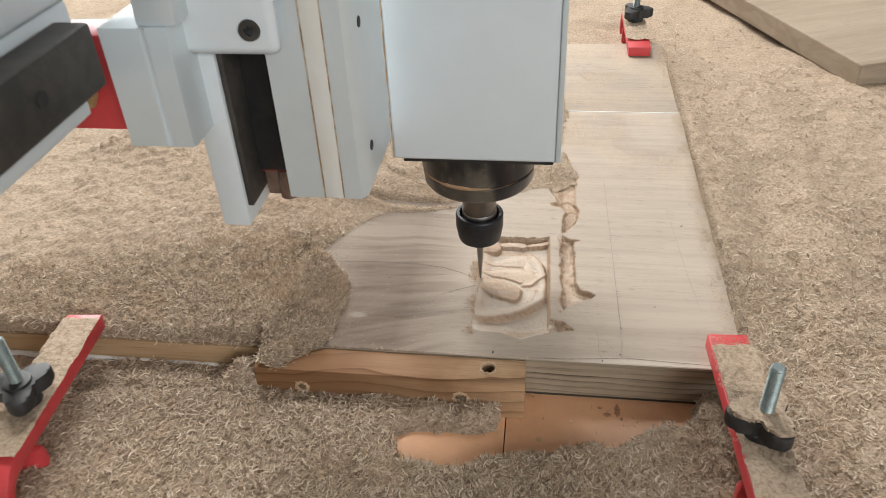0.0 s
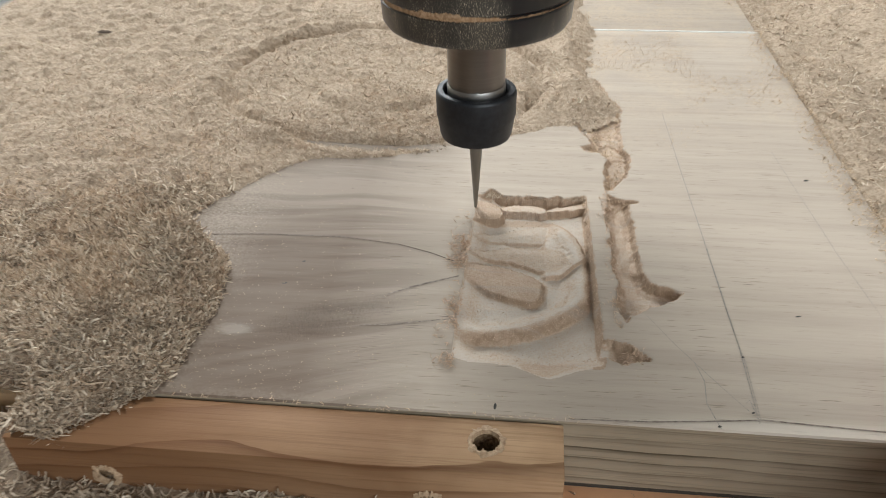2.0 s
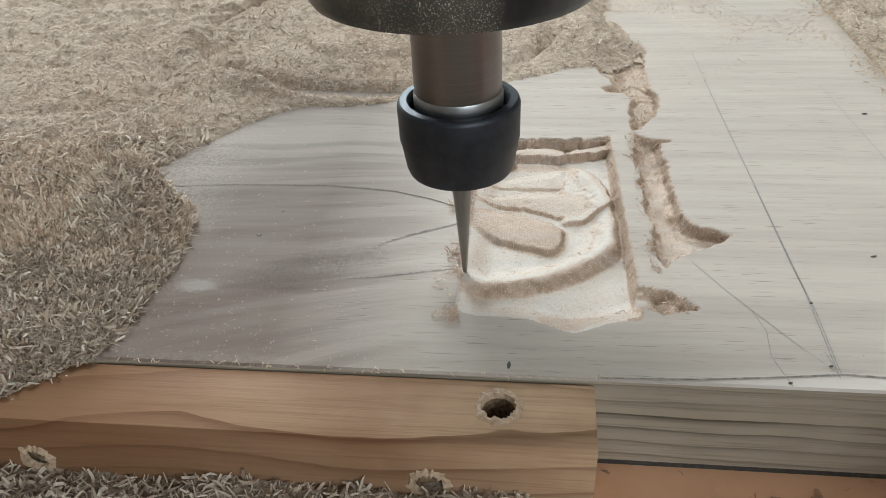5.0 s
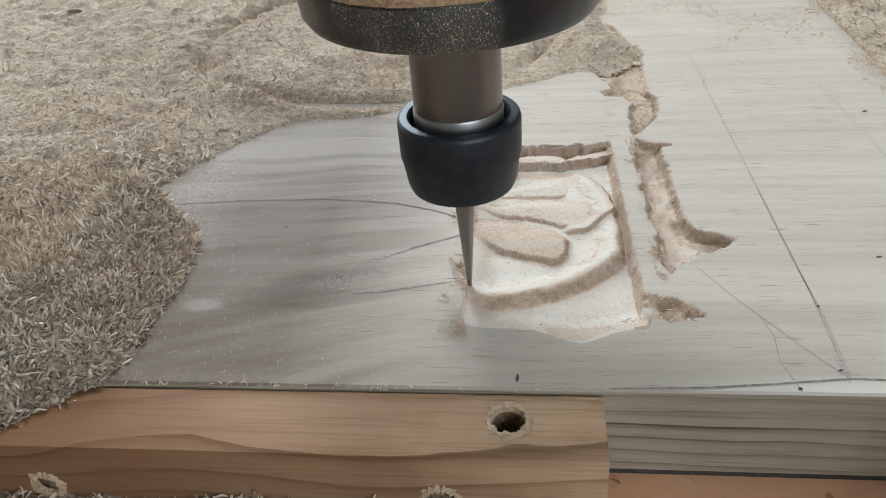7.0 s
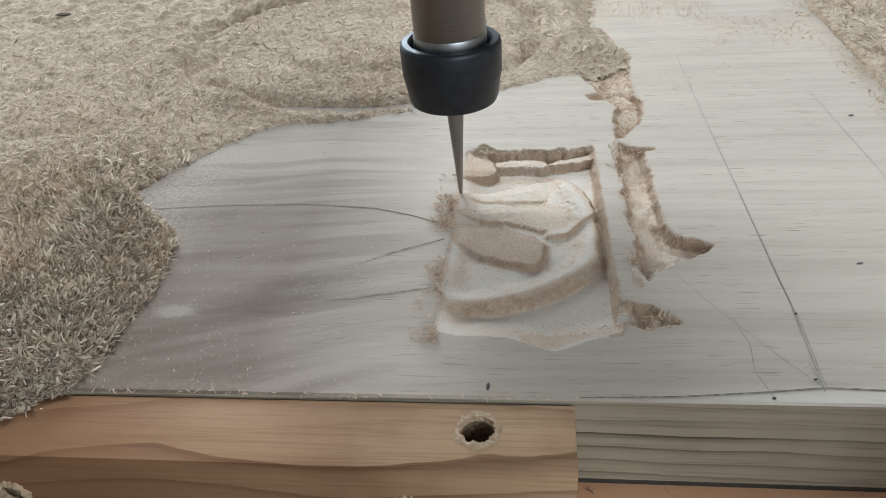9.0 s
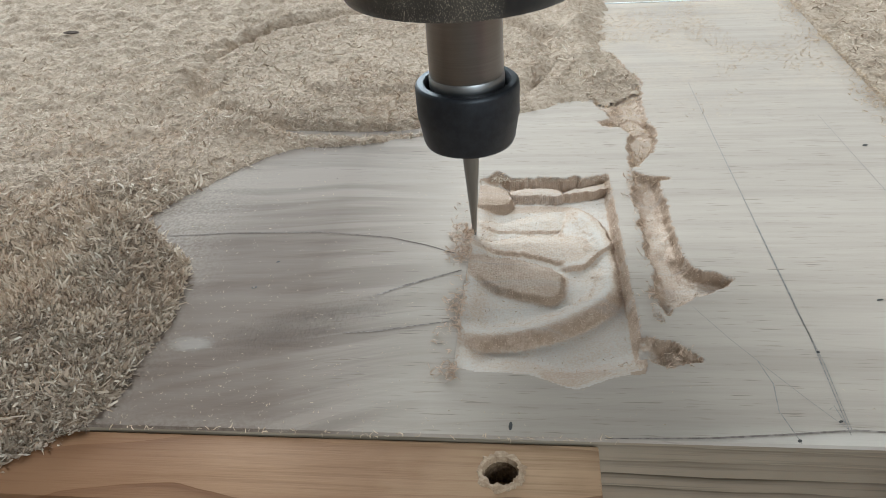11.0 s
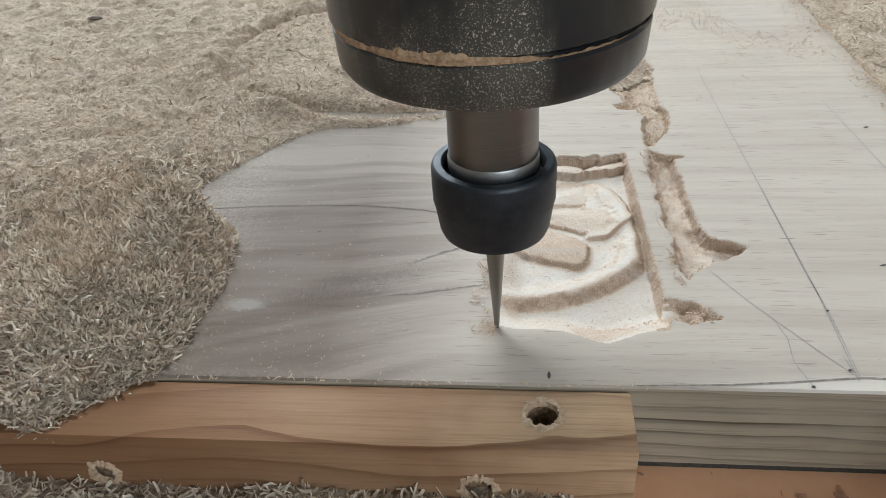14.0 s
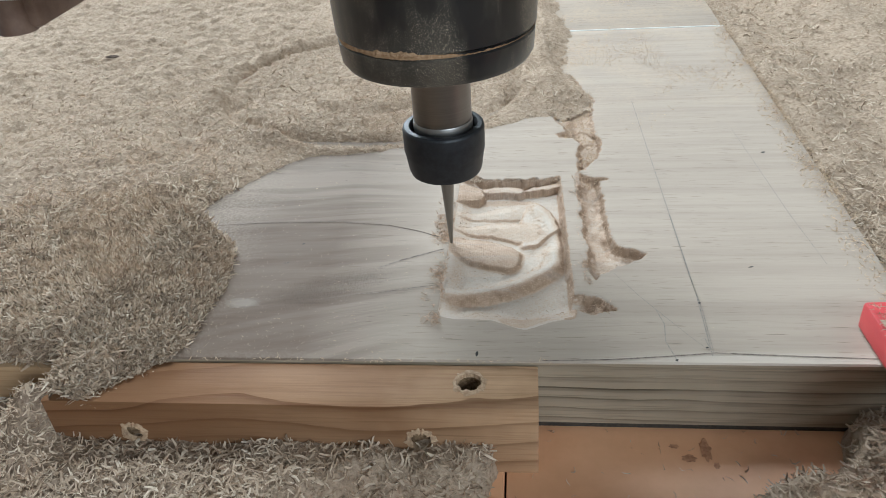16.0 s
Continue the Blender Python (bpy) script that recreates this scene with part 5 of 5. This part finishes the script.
    for x in (-0.0657, -0.0559):
        part("grimy_seam", box((x - 0.0003, fy - 0.0003, 0.1475), (x + 0.0003, fy + 0.002, 0.44)), GRIME, right, "thin brown grimy seam")
    part("screw_hole", lathe([(0.0026, -0.0004), (0.0026, 0.0004)], 18), BLACK, right).matrix_basis = pose(-0.0439, -0.109, 0.168, 0, 90, 0)
    part("screw_hole", lathe([(0.0026, -0.0004), (0.0026, 0.0004)], 18), BLACK, right).matrix_basis = pose(-0.0439, -0.109, 0.232, 0, 90, 0)
    part("carriage_foot", box((-0.1235, fy - 0.001, 0.1285), (-0.1085, fy + 0.060, 0.44), 0.0012), PAINT, head, "light grey flat side plate")
    part("brush_guard", box((-0.1085, fy + 0.0012, 0.140), (-0.1055, fy + 0.05, 0.30), 0.0004), RAILDARK, head, "dark inner plate")
    rail = part("bearing_block", box((-0.1055, fy + 0.022, 0.134), (-0.086, fy + 0.05, 0.1500), 0.002), BROWNMETAL, head, "brown metal bearing block")
    part("bearing_rib", lathe([(0.0048, 0.1335), (0.0048, 0.1500)], 24, (-0.0935, fy + 0.0235, 0)), BROWNMETAL, rail)
    part("bearing_seal", box((-0.1055, fy + 0.0205, 0.1500), (-0.084, fy + 0.05, 0.1514), 0.0003), REDDARK, rail, "thin red seal")
    part("slot_cover", box((-0.1055, fy + 0.019, 0.1514), (-0.084, fy + 0.05, 0.40), 0.0005), BLACK, head, "black sheet in the slot")
    front = part("front_plate", box((-0.1215, fy - 0.008, 0.2255), (-0.0740, fy - 0.0005, 0.44), 0.0045, 4), PAINT, head, "light grey cover plate with rounded corners")
    bolt = part("bolt", lathe([(0.0022, -0.001), (0.0022, 0.0012), (0.0046, 0.0014), (0.0046, 0.0001), (0.0050, 0.0)], 24), RAILDARK, front, "dark countersunk bolt")
    bolt.matrix_basis = pose(-0.0860, fy - 0.0080, 0.2375, 90, 0, 0)
    # second extrusion and the red bearing end behind it
    part("rear_profile", prism([(-0.1470, -0.152), (-0.1290, -0.152), (-0.1285, -0.1508), (-0.1265, -0.1508), (-0.126, -0.152), (-0.1165, -0.152), (-0.1160, -0.150), (-0.1160, -0.10), (-0.1470, -0.10)], 0.1875, 0.2440, 0.0005), ALU, head, "silver-white aluminium extrusion")
    part("rear_profile", box((-0.1300, -0.150, 0.244), (-0.112, -0.10, 0.44), 0.001), ALU, head, "silver-white aluminium extrusion")
    red = part("bearing_end", prism([(-0.187, 0.188), (-0.156, 0.188), (-0.156, 0.235), (-0.180, 0.235), (-0.187, 0.228)], -0.137, -0.115, 0.001, "y"), RED, head, "red bearing end cap")
    part("grease_fitting", lathe([(0.0028, -0.006), (0.0034, 0.0), (0.0028, 0.009)], 16), YELLOW, red, "dull brass grease fitting").matrix_basis = pose(-0.168, -0.140, 0.207, 20, 30, 0)
    # side beam that runs back past the camera, with its dark guide rail
    # its unseen bulk, upwards and to the left, is added to shade the bed
    beam = part("side_beam", box((-0.56, -0.62, 0.254), (-0.161, -0.085, 0.50), 0.003), PAINT, head, "light grey side beam")
    guide = part("guide_rail", box((-0.1605, -0.62, 0.222), (-0.1440, -0.160, 0.250), 0.002), RAILDARK, beam, "dark oiled steel guide rail with bolt holes")
    for k in range(6):
        part("rail_hole", lathe([(0.0034, -0.0003), (0.0034, 0.0003)], 18), BLACK, guide).matrix_basis = pose(-0.1437, -0.205 - 0.06 * k, 0.236, 0, 90, 0)
    part("lower_web", box((-0.56, -0.62, 0.212), (-0.1635, -0.142, 0.2535), 0.002), PAINT, beam)
    part("lower_flange", box((-0.161, -0.62, 0.214), (-0.1480, -0.172, 0.2205), 0.001), PAINT, beam)
    return head


router_head = build_head()


def motions():
    """The head runs to and fro along the panel's left side."""
    rows = [(0.0, 0.4545), (0.5, 0.4615), (0.7, 0.4685), (1.0, 0.4825), (1.2, 0.4900), (1.5, 0.4955), (2.0, 0.4965), (2.2, 0.4875), (2.5, 0.4765), (2.7, 0.4670), (3.0, 0.4585), (3.5, 0.4495), (4.0, 0.4385), (4.2, 0.4320),
            (5.2, 0.4140), (6.3, 0.3985), (6.5, 0.3975), (6.7, 0.3995), (7.0, 0.4155), (7.2, 0.4215), (7.5, 0.4235), (7.7, 0.4330), (8.0, 0.4475), (8.2, 0.4510), (8.5, 0.4595), (8.7, 0.4625), (9.0, 0.4755), (9.2, 0.4820),
            (10.0, 0.4985), (10.6, 0.4860), (11.3, 0.4545), (11.5, 0.4490), (11.7, 0.4445), (12.0, 0.4265), (12.2, 0.4235), (12.5, 0.4225), (12.7, 0.4090), (13.0, 0.4015), (13.2, 0.4000), (13.5, 0.3915), (13.7, 0.3885), (14.0, 0.3955),
            (14.2, 0.3985), (14.5, 0.4045), (14.7, 0.4090), (15.0, 0.4245), (15.2, 0.4270), (15.5, 0.4285), (15.7, 0.4400), (15.8, 0.4450), (16.0, 0.4495)]
    walk(router_head, [(t, pose(HEAD_X, y - 0.001, T - 0.001)) for t, y in rows])


motions()
